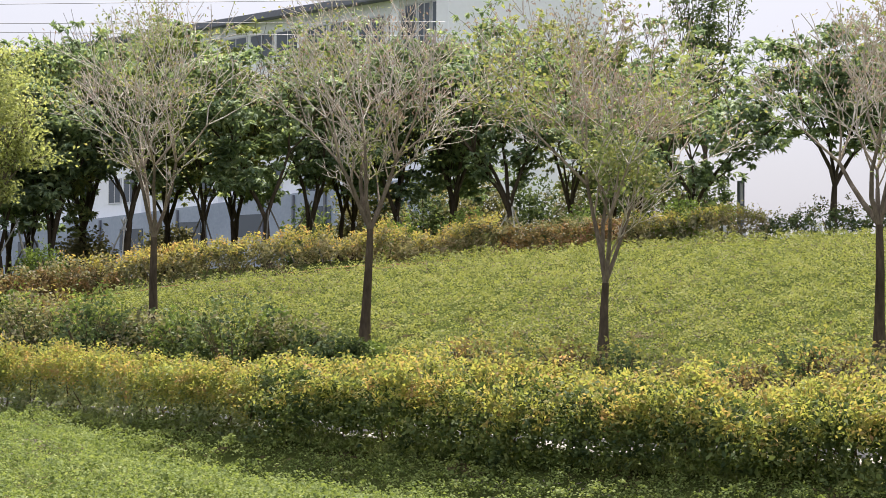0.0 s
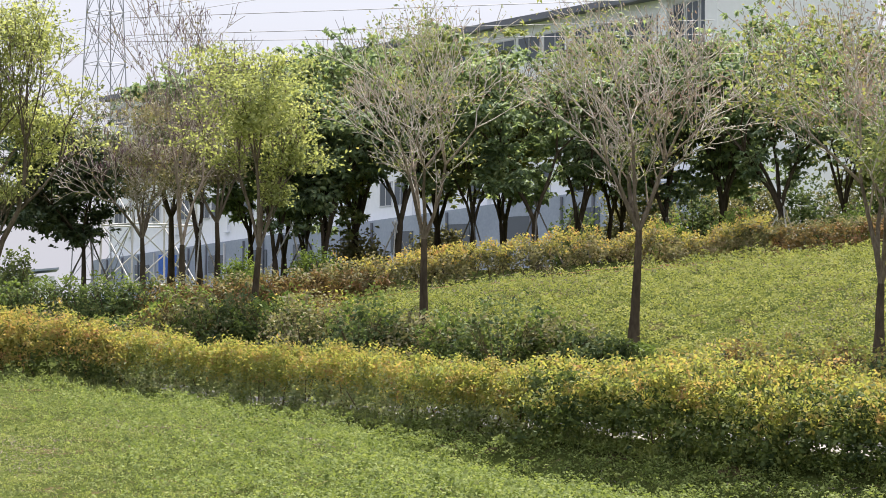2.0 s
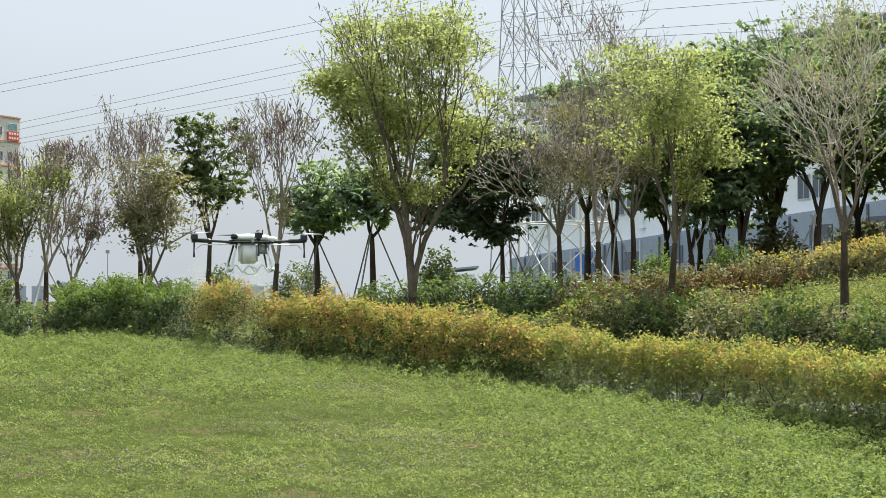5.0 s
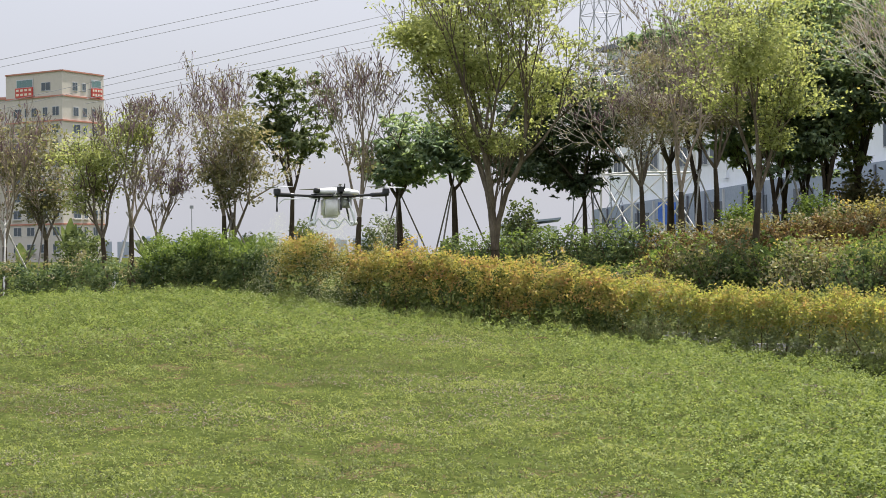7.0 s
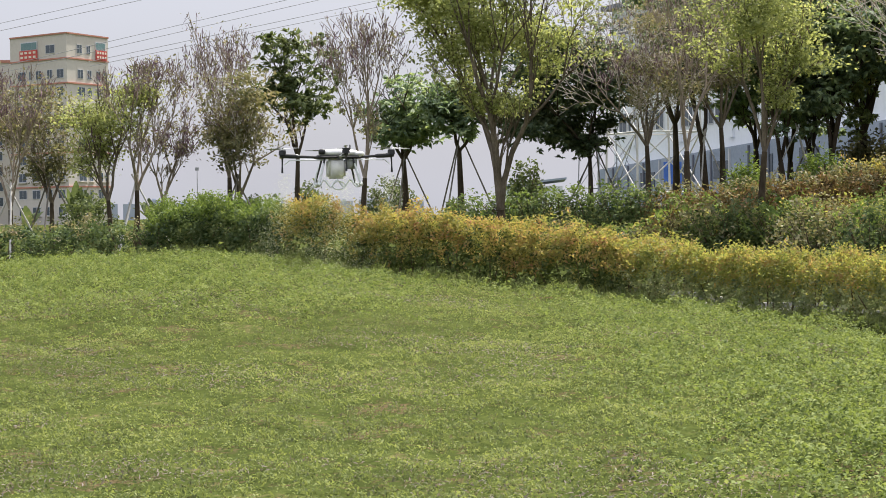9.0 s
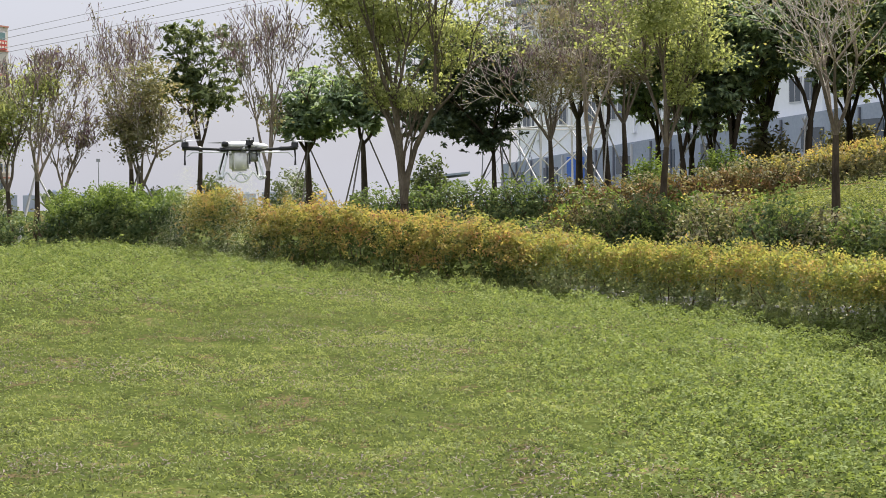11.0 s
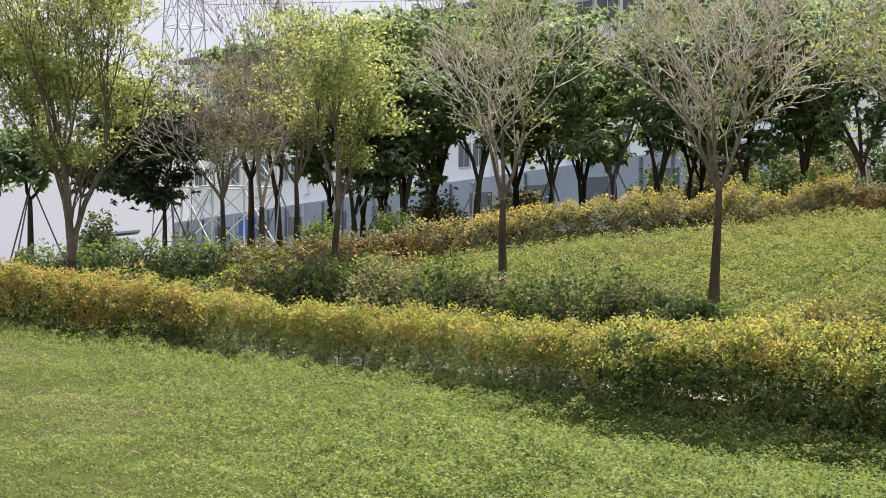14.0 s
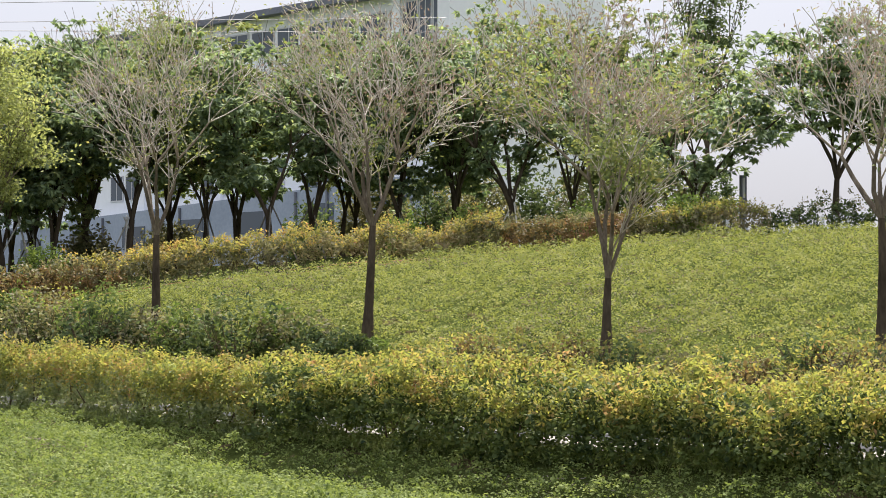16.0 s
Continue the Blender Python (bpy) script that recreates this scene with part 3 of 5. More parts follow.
for a, r, w, h in ((4.0, 50, 1.0, 0.75), (1.6, 50, 1.5, 0.8), (8.0, 42, 1.6, 0.6), (5.6, 42, 1.2, 0.45), (10.8, 40, 1.4, 0.9), (-0.5, 39, 0.9, 0.35), (-2.6, 41, 0.9, 1.0)):
    mound("round_shrub", "green shrub behind the hedge", a, r, w, 1.2, h + 0.3, L_FRESH, 2600, 0.09)


for a, r, w, h, leaf in ((-21.6, 53, 2.6, 2.2, L_OLIVE), (-23.3, 55, 2.8, 2.4, L_GREEN), (-25.0, 54, 2.6, 2.0, L_OLIVE), (-29.2, 54, 2.4, 2.4, L_GREEN), (-30.6, 55, 2.6, 2.6, L_OLIVE), (-19.9, 55, 2.2, 1.7, L_GREEN), (-26.4, 56, 2.6, 2.6, L_GREEN), (-28.0, 57, 2.4, 2.2, L_OLIVE), (-31.9, 54, 2.2, 2.0, L_GREEN), (-24.2, 57, 2.6, 3.0, L_OLIVE), (-12.9, 50, 1.8, 1.2, L_OLIVE), (-15.4, 52, 1.8, 1.3, L_OLIVE)):
    mound("tall_shrub", "tall loose grey-green shrub among the trees", a, r, w, 2.0, h, leaf, 3600, 0.14)


# ---------------------------------------------------------------- trees
def grow(seed, foot, height, width, fork, levels, stems, kids, spread, shift):
    """A branching skeleton: rows p0, p1, r0, r1, level. It fills a crown of the given height and width."""
    rd = random.Random(seed)
    segs, tips = [], []

    def branch(p, d, ln, rad, lv, limb):
        pts = 3 if lv < 2 else 2
        q = p
        for k in range(pts):
            wob = 0.10 if lv else 0.025
            d = (d + Vector((rd.gauss(0, wob), rd.gauss(0, wob), rd.gauss(0.05, 0.06)))).normalized()
            w = q + d * (ln / pts)
            r0, r1 = rad * (1 - 0.42 * k / pts), rad * (1 - 0.42 * (k + 1) / pts)
            segs.append([*q, *w, r0, r1, lv, limb])
            if lv >= levels - 1:
                tips.append(((q + w) / 2, d))
            if lv and k < pts - 1 and lv < levels and rd.random() < 0.5:
                fan(w, d, ln * 0.55, r1 * 0.6, lv + 1, 1, limb)
            q = w
        if lv < levels:
            fan(q, d, ln, rad * 0.58, lv + 1, kids if lv else stems, limb)
        else:
            tips.append((q, d))

    def fan(p, d, ln, rad, lv, n, limb):
        turn = rd.uniform(0, 6.28)
        for k in range(n):
            ang = spread * rd.uniform(0.6, 1.3) * (1.0 if lv > 1 else 0.85)
            e1 = d.orthogonal().normalized()
            e2 = d.cross(e1)
            th = turn + k * 6.283 / n + rd.uniform(-0.5, 0.5)
            nd = (d * math.cos(ang) + (e1 * math.cos(th) + e2 * math.sin(th)) * math.sin(ang)).normalized()
            nd = (nd + Vector((0, 0, 0.18))).normalized()
            branch(p, nd, ln * rd.uniform(0.58, 0.85), rad * rd.uniform(0.75, 1.0), lv, k if lv == 1 else limb)

    branch(Vector((0, 0, 0)), Vector((rd.gauss(0, 0.015), rd.gauss(0, 0.015), 1)).normalized(), fork, foot, 0, 0)
    s = np.array(segs)
    t = np.array([[*p, *d] for p, d in tips])
    # fit the crown
    up = t[:, 2].max()
    lo, hi = np.percentile(t[:, 0], 2), np.percentile(t[:, 0], 98)

    def fit(v):
        z = v[:, 2]
        k = np.clip((z - fork) / max(up - fork, 0.1), 0, 1)
        sc = width / max(hi - lo, 0.1)
        out = v.copy()
        mid = (hi + lo) / 2
        out[:, 0] = np.where(z > fork, (v[:, 0] - mid * k) * (1 + (sc - 1) * np.minimum(1, k * 3)) + shift * k, v[:, 0])
        out[:, 1] = np.where(z > fork, v[:, 1] * (1 + (sc - 1) * np.minimum(1, k * 3)), v[:, 1])
        out[:, 2] = np.where(z > fork, fork + (z - fork) * (height - fork) / (up - fork), z)
        return out

    s[:, :3], s[:, 3:6], t[:, :3] = fit(s[:, :3]), fit(s[:, 3:6]), fit(t[:, :3])
    return s, t


KINDS = {
    # leaf material, leaves, size, twig material, levels, stems, kids, spread, pods, fork, label
    "bare": (L_MIXED, 1500, 0.066, M_TWIG, 5, 5, 3, 0.62, 900, 0.72, "young tree with bare pale branches and a few yellow leaves"),
    "sparse": (L_MIXED, 2200, 0.066, M_TWIG, 5, 4, 3, 0.66, 500, 0.68, "young tree with pale branches and thin yellow-green leaves"),
    "mixed": (L_MIXED, 4200, 0.085, M_TWIG, 5, 4, 3, 0.58, 2200, 0.45, "low-forked young tree, half bare, with yellow-green leaves"),
    "pods": (L_OLIVE, 450, 0.08, M_LIMB, 5, 3, 3, 0.36, 620, 0.65, "thin bare tree hung with dry brown seed pods"),
    "lime": (L_LIME, 12000, 0.076, M_FORK, 4, 4, 3, 0.62, 60, 0.62, "young tree with light yellow-green leaves"),
    "limebig": (L_LIME, 27000, 0.088, M_FORK, 5, 4, 3, 0.46, 500, 0.24, "tall light green tree with several stems"),
    "dark": (L_DARK, 9400, 0.19, M_BARK, 4, 4, 3, 0.60, 0, 0.92, "dark green broad-leaved tree behind the upper hedge"),
    "deep": (L_DEEP_SHADE, 26000, 0.15, M_BARK, 4, 4, 3, 0.60, 0, 0.92, "dense dark green broad-crowned tree behind the hedges, leaves darkened for shade"),
    "mixedgreen": (L_MIXED, 8600, 0.16, M_BARK, 4, 4, 3, 0.55, 200, 0.8, "green tree with yellowing leaves"),
    "green": (L_FRESH, 3400, 0.17, M_BARK, 4, 3, 3, 0.55, 0, 0.9, "slender green tree with an open crown"),
    "olive": (L_OLIVE, 5200, 0.095, M_TWIG, 4, 4, 3, 0.62, 300, 0.7, "bushy olive-green tree with pale twigs"),
    "thicket": (L_OLIVE, 3800, 0.085, M_TWIG, 5, 5, 3, 0.62, 1500, 0.7, "bushy half-bare tree with tangled brown twigs"),
    "feather": (L_GREEN, 4200, 0.14, M_BARK, 4, 3, 3, 0.40, 0, 0.8, "tall feathery grey-green tree"),
}
# kind, bearing, distance, crown's top, crown's foot, crown's width, crown's shift
TREES = [
    ("sparse", -14.99, 31.0, 6.8, 3.55, 2.64, 0.06),
    ("bare", -21.45, 28.5, 6.59, 3.53, 3.04, -0.06),
    ("mixed", -28.83, 26.5, 6.33, 3.33, 2.95, 0.06),
    ("bare", -37.14, 25.0, 5.98, 3.44, 2.67, -0.07),
    ("lime", -9.76, 33.5, 6.29, 3.62, 2.6, 0.09),
    ("limebig", -1.79, 36.0, 7.75, 3.75, 3.45, 0.26),
    ("pods", 2.47, 37.0, 5.86, 3.09, 1.47, 0.05),
    ("green", 4.49, 43.0, 5.81, 3.20, 1.93, 0.11),
    ("olive", 6.29, 40.0, 4.77, 2.48, 1.83, -0.09),
    ("pods", 6.49, 42.0, 6.13, 3.28, 1.35, 0.29),
    ("pods", 9.36, 38.0, 5.05, 2.89, 1.57, -0.35),
    ("pods", 8.61, 40.0, 4.04, 2.48, 1.22, -0.29),
    ("lime", 10.09, 38.0, 4.46, 2.69, 1.51, 0.08),
    ("olive", 11.91, 42.0, 4.76, 2.44, 1.73, 0.27),
    ("pods", 13.08, 38.0, 4.74, 2.37, 1.62, 0.10),
    ("dark", 1.11, 47.0, 5.36, 3.21, 2.08, -0.08),
    ("dark", -0.60, 46.0, 4.86, 3.46, 1.68, -0.00),
    ("deep", -4.62, 45.0, 6.15, 3.0, 4.39, 0.54),
    ("thicket", -6.37, 42.0, 6.63, 3.7, 2.82, 0.25),
    ("thicket", -8.63, 44.0, 7.25, 4.3, 2.15, 0.12),
    ("pods", -7.55, 41.0, 8.32, 3.62, 2.63, 0.14),
    ("dark", -8.11, 47.0, 8.07, 4.9, 2.01, 0.12),
    ("dark", -10.46, 47.0, 7.85, 3.67, 2.01, -0.36),
    ("mixedgreen", -11.33, 48.0, 8.2, 3.43, 2.20, -0.00),
    ("dark", -14.13, 47.0, 8.9, 4.43, 3.59, 0.44),
    ("mixedgreen", -16.49, 48.0, 8.9, 4.52, 2.64, 0.00),
    ("dark", -18.49, 46.0, 8.21, 4.70, 3.65, -0.07),
    ("dark", -19.73, 48.0, 9.08, 4.70, 2.78, -0.55),
    ("dark", -22.44, 49.0, 8.78, 4.63, 2.84, -0.01),
    ("dark", -25.99, 47.0, 9.35, 4.95, 3.51, 0.07),
    ("dark", -31.60, 46.0, 8.24, 4.88, 4.28, -0.19),
    ("dark", -35.78, 46.0, 8.45, 5.83, 3.02, -0.25),
    ("dark", -37.46, 47.0, 8.42, 5.62, 3.16, -0.48),
    ("dark", -24.16, 50.0, 8.99, 5.46, 1.83, 0.04),
    ("feather", -31.89, 60.0, 13.18, 7.33, 2.11, -0.11),
    ("dark", -12.92, 50.0, 9.3, 4.72, 2.75, -0.08),
    ("dark", -15.47, 51.0, 9.3, 4.82, 2.33, -0.02),
    ("mixedgreen", -20.66, 51.0, 9.42, 5.04, 2.18, -0.11),
    ("mixedgreen", -27.83, 50.0, 9.9, 5.01, 2.90, -0.20),
    ("mixedgreen", -17.45, 50.0, 8.44, 4.78, 1.83, -0.03),
    ("dark", -29.91, 51.0, 9.7, 4.93, 2.02, 0.10),
    ("dark", -7.24, 50.0, 7.1, 4.7, 1.98, -0.09),
    ("dark", -10.70, 51.0, 8.5, 3.78, 1.71, -0.10),
    ("dark", -12.73, 51.0, 9.1, 4.19, 2.18, 0.08),
    ("mixedgreen", -15.36, 52.0, 8.42, 4.75, 2.06, -0.01),
    ("dark", -17.45, 52.0, 8.27, 4.78, 2.06, -0.01),
    ("mixedgreen", -21.08, 52.0, 8.91, 4.81, 2.06, -0.01),
    ("dark", -24.14, 52.0, 9.05, 4.83, 2.06, -0.02),
    ("mixedgreen", -29.22, 53.0, 9.6, 4.90, 2.59, -0.14),
    ("dark", -9.66, 49.0, 7.3, 4.7, 2.09, -0.16),
    ("dark", -11.89, 47.0, 8.6, 3.46, 2.15, -0.37),
]


def tree(seed, kind, a, r, ztop, zlow, width, shift):
    leaf, leaves, size, twig, levels, stems, kids, spread, pods, low_fork, label = KINDS[kind]
    base = at(a, r, -0.05)
    if kind in ("dark", "mixedgreen") and a < -8:
        width, zlow = width * 1.45, zlow - 0.6
    ob = thing("tree", Matrix.Translation(base) @ Matrix.Rotation(radians(a), 4, "Z"), label, "tree", "trees")
    height = ztop - base.z
    fork = max(0.5, (zlow - base.z) * low_fork)
    fork = min(fork, height * 0.55)
    if kind == "dark":
        fork *= random.Random(seed).uniform(0.6, 1.0)
        stems = random.Random(seed + 1).choice((2, 3, 3, 4))
    foot = 0.040 + 0.0080 * height + (0.03 if kind in ("limebig", "dark") else 0)
    s, t = grow(seed, foot, height, width * (0.9 if kind in ("dark", "limebig", "lime") else 1.1), fork, levels, stems, kids, spread, -shift)
    if kind == "limebig":
        s[s[:, 8] > 0, 6:8] *= 1.35
    s[:, 6:8] = np.maximum(s[:, 6:8], 0.0058)
    trunk = s[s[:, 8] == 0]
    big = s[(s[:, 8] == 1) | (s[:, 8] == 2)]
    small = s[s[:, 8] > 2]
    flare = trunk.copy()
    flare[0, 6] *= 1.35
    put("trunk", tubes("trunk", flare[:, :8], 9), M_BARK, ob, "dark rough bark")
    for limb in sorted(set(big[:, 9])):
        own = big[big[:, 9] == limb]
        put("limb", tubes("limb", own[own[:, 8] == 1][:, :8], 6), M_FORK if twig is M_TWIG else twig, ob)
        if (own[:, 8] == 2).any():
            put("bough_growth", tubes("bough_growth", own[own[:, 8] == 2][:, :8], 5), M_LIMB if twig is M_TWIG else twig, ob, "paler upper boughs", kind="stuff")
    put("twig_growth", tubes("twig_growth", small[:, :8], 3), twig, ob, "fine twigs of the crown", kind="stuff")
    rg = np.random.default_rng(seed)
    # leaves gather in clumps round the twigs, with gaps between
    leaves = int(leaves * min(1.0, 0.25 + width * (ztop - zlow) / 13) * (0.75 if a > -4 else 1.0)) if kind == "dark" else leaves
    if leaf is L_LIME:
        leaves = int(leaves * min(1.0, 0.15 + width * (ztop - zlow) / (14 if kind == "limebig" else 7)))
    full = kind in ("dark", "deep", "limebig", "mixedgreen", "olive", "lime", "green", "feather", "thicket")
    low_z, half = zlow - base.z, width / 2
    if full:
        n = int(16 + (8.5 if leaf is L_LIME else 4.6) * width * (height - low_z))
        # the crown is a handful of lobes of unequal size, each a bunch of flat sprays
        m = int(rg.integers(9, 14))
        ball = unit(rg.normal(size=(m, 3))) * rg.uniform(0.35, 0.78, (m, 1))
        ball[0] = 0
        bulk = rg.uniform(0.24, 0.50, m)
        which = rg.choice(m, n, p=bulk ** 2 / (bulk ** 2).sum())
        q = ball[which] + unit(rg.normal(size=(n, 3))) * rg.uniform(0.1, 1.0, (n, 1)) ** 0.5 * bulk[which][:, None]
        if leaf is L_LIME:
            # flat tiers with sky between them
            tier = unit(rg.normal(size=(m, 3))) * rg.uniform(0.35, 0.92, (m, 1))
            q = tier[which] + unit(rg.normal(size=(n, 3))) * rg.uniform(0.1, 1.0, (n, 1)) ** 0.5 * bulk[which][:, None] * [1.0, 1.0, 0.5]
        q = q / np.maximum(np.linalg.norm(q, axis=1, keepdims=True), 1.0)
        # fuller shoulders than an egg
        q = q * np.linalg.norm(q, axis=1, keepdims=True) / np.maximum((np.abs(q) ** 3.5).sum(1, keepdims=True) ** (1 / 3.5), 1e-6)
        clump = q * [half, half, (height - low_z) * 0.5] + [-shift, 0, (height + low_z) / 2]
        clump[:, 2] = np.maximum(clump[:, 2], low_z + rg.uniform(0, 0.4, n))
        far = np.linalg.norm(t[None, :, :3] - clump[:, None], axis=2).argmin(1)
        clump = clump * 0.75 + t[far, :3] * 0.25
        wgt = rg.uniform(0.15, 1.0, n)
        wgt /= wgt.sum()
        n_tip = leaves // (2 if leaf is L_LIME else 4)
        c = np.concatenate([clump[rg.choice(n, leaves - n_tip, p=wgt)] + rg.normal(size=(leaves - n_tip, 3)) * [0.24, 0.24, 0.09], t[rg.permutation(len(t))[:max(8, len(t) // 3)]][rg.integers(max(8, len(t) // 3), size=n_tip), :3] + rg.normal(size=(n_tip, 3)) * [0.12, 0.12, 0.06]])
    else:
        w = (t[:, 2] > low_z - 0.2) * 0.2 + (t[:, 2] > low_z) * 1.0 * (np.sin(t[:, 0] * 2.3 + seed) * np.cos(t[:, 2] * 1.9 + seed) > 0.1)
        pick = rg.choice(len(t), leaves, p=w / w.sum())
        c = t[pick, :3] + rg.normal(size=(leaves, 3)) * [0.13, 0.13, 0.10]
    c = c[(c[:, 2] < height + 0.15) & (c[:, 2] > low_z - 0.25)]
    if kind in ("dark", "deep", "mixedgreen", "green"):
        # whorls of drooping leaves
        seat = c[:: 9]
        pick = np.repeat(np.arange(len(seat)), 9)
        az, el = rg.uniform(0, 2 * np.pi, len(pick)), rg.normal(size=len(pick)) * 0.35 - 0.25
        way = np.stack([np.cos(az) * np.cos(el), np.sin(az) * np.cos(el), np.sin(el)], -1) + (rg.normal(size=seat.shape) * 0.4)[pick]
        face = unit(seat - [-shift, 0, (height + low_z) / 2])[pick] * 0.7 + [0, 0, 1.1]
        crown = leaf_mesh("crown", seat[pick] + unit(way) * size * 0.55, size, 0.2, 0.44, 0, face, way)
    else:
        tilt = unit(c - [-shift, 0, (height + low_z) / 2]) * 0.4 + [0, 0, 0.5] + rg.normal(size=c.shape) * 0.4
        crown = leaf_mesh("crown", c, size, 0.35, 0.55, 0.25, tilt)
    put("crown", crown, leaf, ob, "leaves of the crown", kind="stuff")
    if pods:
        hi = t[t[:, 2] > np.percentile(t[:, 2], 35)]
        c = hi[rg.integers(len(hi), size=pods), :3] + rg.normal(size=(pods, 3)) * 0.07 - [0, 0, 0.05]
        if kind in ("bare", "sparse", "mixed"):
            put("dry_growth", leaf_mesh("dry_growth", np.concatenate([c, c + rg.normal(size=c.shape) * 0.08]), 0.055, 0.0, 0.42, 0.8), L_TAN, ob, "withered tan leaves at the twig ends", kind="stuff")
        else:
            put("pod_growth", leaf_mesh("pod_growth", c, 0.17, 0.0, 0.12, 2.2), L_POD, ob, "dry brown hanging seed pods", kind="stuff")
    return ob


for k, row in enumerate(TREES):
    tree(100 + k, *row)


def props(a, r, tall, wide, material, turn=0.0, n=3):
    """Poles that prop up a planted tree."""
    base = at(a, r)
    ob = thing("tree_support", base, "leaning poles that prop up a planted tree", "tree support", "tree supports")
    for k in range(n):
        th = turn + k * 2 * math.pi / n
        foot = Vector((math.cos(th) * wide, math.sin(th) * wide, -0.1))
        head = Vector((-math.cos(th) * 0.08, -math.sin(th) * 0.08, tall))
        put("pole", tubes("pole", [[*foot, *head, 0.022, 0.018]], 7), material, ob)
    return ob


for a, r, tall, wide, pale, turn in ((1.11, 47, 1.9, 0.85, 0, 0.3), (-0.6, 46, 2.3, 0.95, 0, 0.1), (-4.8, 45, 1.7, 0.9, 0, 0.6), (-8.11, 47, 1.9, 0.8, 1, 0.2), (-10.9, 47, 1.8, 0.9, 1, 0.9), (-11.33, 48, 1.6, 0.8, 0, 0.4),
                                     (-14.1, 47, 1.5, 0.8, 1, 0.2), (-16.49, 48, 1.7, 0.7, 0, 0.5), (-18.49, 46, 1.7, 0.85, 0, 0.1), (-19.73, 48, 1.6, 0.8, 0, 0.7), (-22.44, 49, 1.4, 0.7, 0, 0.3), (-26.0, 47, 1.3, 0.7, 1, 0.3), (-31.6, 46, 1.3, 0.7, 1, 0.1),
                                     (6.29, 40, 1.5, 0.8, 0, 0.4), (9.36, 38, 1.6, 0.8, 1, 0.2), (11.91, 42, 1.8, 0.9, 0, 0.5), (13.08, 38, 1.5, 0.8, 1, 0.7)):
    props(a, r, tall, wide, M_POLE_PALE if pale else M_POLE, turn)


# ---------------------------------------------------------------- buildings and the distance
M_WHITE = rough_material("white_render", [(0.3, (0.75, 0.775, 0.80)), (0.7, (0.84, 0.86, 0.885))], 0.15, 3, 0.8, 0.1)
M_CREAM = rough_material("cream_render", [(0.3, (0.52, 0.48, 0.43)), (0.7, (0.62, 0.58, 0.52))], 0.1, 2, 0.85, 0.1)
M_REDBAND = rough_material("red_band", [(0.3, (0.44, 0.20, 0.15)), (0.7, (0.54, 0.27, 0.21))], 0.4, 4, 0.8, 0.1)
M_SLATE = rough_material("slate_cladding", [(0.3, (0.246, 0.292, 0.372)), (0.7, (0.362, 0.413, 0.496))], 0.3, 5, 0.7, 0.1)
M_ROOF = rough_material("dark_roof_edge", [(0.3, (0.10, 0.11, 0.14)), (0.7, (0.17, 0.18, 0.22))], 0.4, 6, 0.6, 0.1)
M_FRAME = rough_material("grey_frame", [(0.3, (0.46, 0.47, 0.49)), (0.7, (0.60, 0.61, 0.63))], 0.5, 6, 0.5, 0.0)
M_STEEL = rough_material("galvanised_steel", [(0.3, (0.26, 0.27, 0.29)), (0.7, (0.38, 0.39, 0.41))], 1.0, 8, 0.55, 0.1, 0.3)
M_WIRE = rough_material("aged_cable", [(0.3, (0.26, 0.26, 0.28)), (0.7, (0.36, 0.36, 0.38))], 1.0, 8, 0.6, 0.0, 0.3)
# blue-grey of distance haze put into the far walls' base colour
M_FAR_HAZE = rough_material("hazed_far_wall", [(0.3, (0.34, 0.38, 0.46)), (0.7, (0.46, 0.50, 0.58))], 0.01, 0.1, 0.9, 0.0)
M_SIGN = rough_material("red_sign", [(0.3, (0.50, 0.06, 0.05)), (0.7, (0.60, 0.09, 0.07))], 1, 6, 0.5, 0.0)
M_SIGNBAR = rough_material("pale_sign_bar", [(0.3, (0.7, 0.62, 0.5)), (0.7, (0.8, 0.72, 0.6))], 1, 6, 0.5, 0.0)
M_BLUE = rough_material("blue_hoarding", [(0.3, (0.03, 0.10, 0.42)), (0.7, (0.06, 0.16, 0.55))], 0.6, 6, 0.5, 0.0)


def glass_material():
    m, n, l = nodes_of("dark_window_glass")
    b = n["Principled BSDF"]
    b.inputs["Base Color"].default_value = (0.05, 0.07, 0.09, 1)
    b.inputs["Roughness"].default_value = 0.12
    b.inputs["Specular IOR Level"].default_value = 0.7
    return m


M_GLASS = glass_material()


def spot(a, r, z):
    """A place by bearing and distance at the height z."""
    t = radians(a)
    return Vector((-r * math.sin(t), r * math.cos(t), z))


def facade(p, q, depth):
    """A frame of axes with x along p to q and y away from the eye, and the length."""
    x = Vector((q.x - p.x, q.y - p.y, 0))
    ln = x.length
    x.normalize()
    y = Vector((-x.y, x.x, 0))
    m = Matrix.Translation((p.x, p.y, 0)) @ Matrix(((x.x, y.x, 0, 0), (x.y, y.y, 0, 0), (0, 0, 1, 0), (0, 0, 0, 1)))
    return m, ln


def window(parent, m, x0, x1, z0, z1, bars=1):
    """A recessed-looking window: frame proud of the wall, pane behind it, a sill."""
    w = 0.09
    win = part("window", box(bmesh.new(), (x0, x1), (-0.08, -0.003), (z0, z1), m), M_FRAME, parent)
    step = (x1 - x0 - w) / (bars + 1)
    for k in range(bars + 1):
        part("pane", box(bmesh.new(), (x0 + w + k * step, x0 + (k + 1) * step), (-0.09, -0.081), (z0 + w, z1 - w), m), M_GLASS, win)
    return win


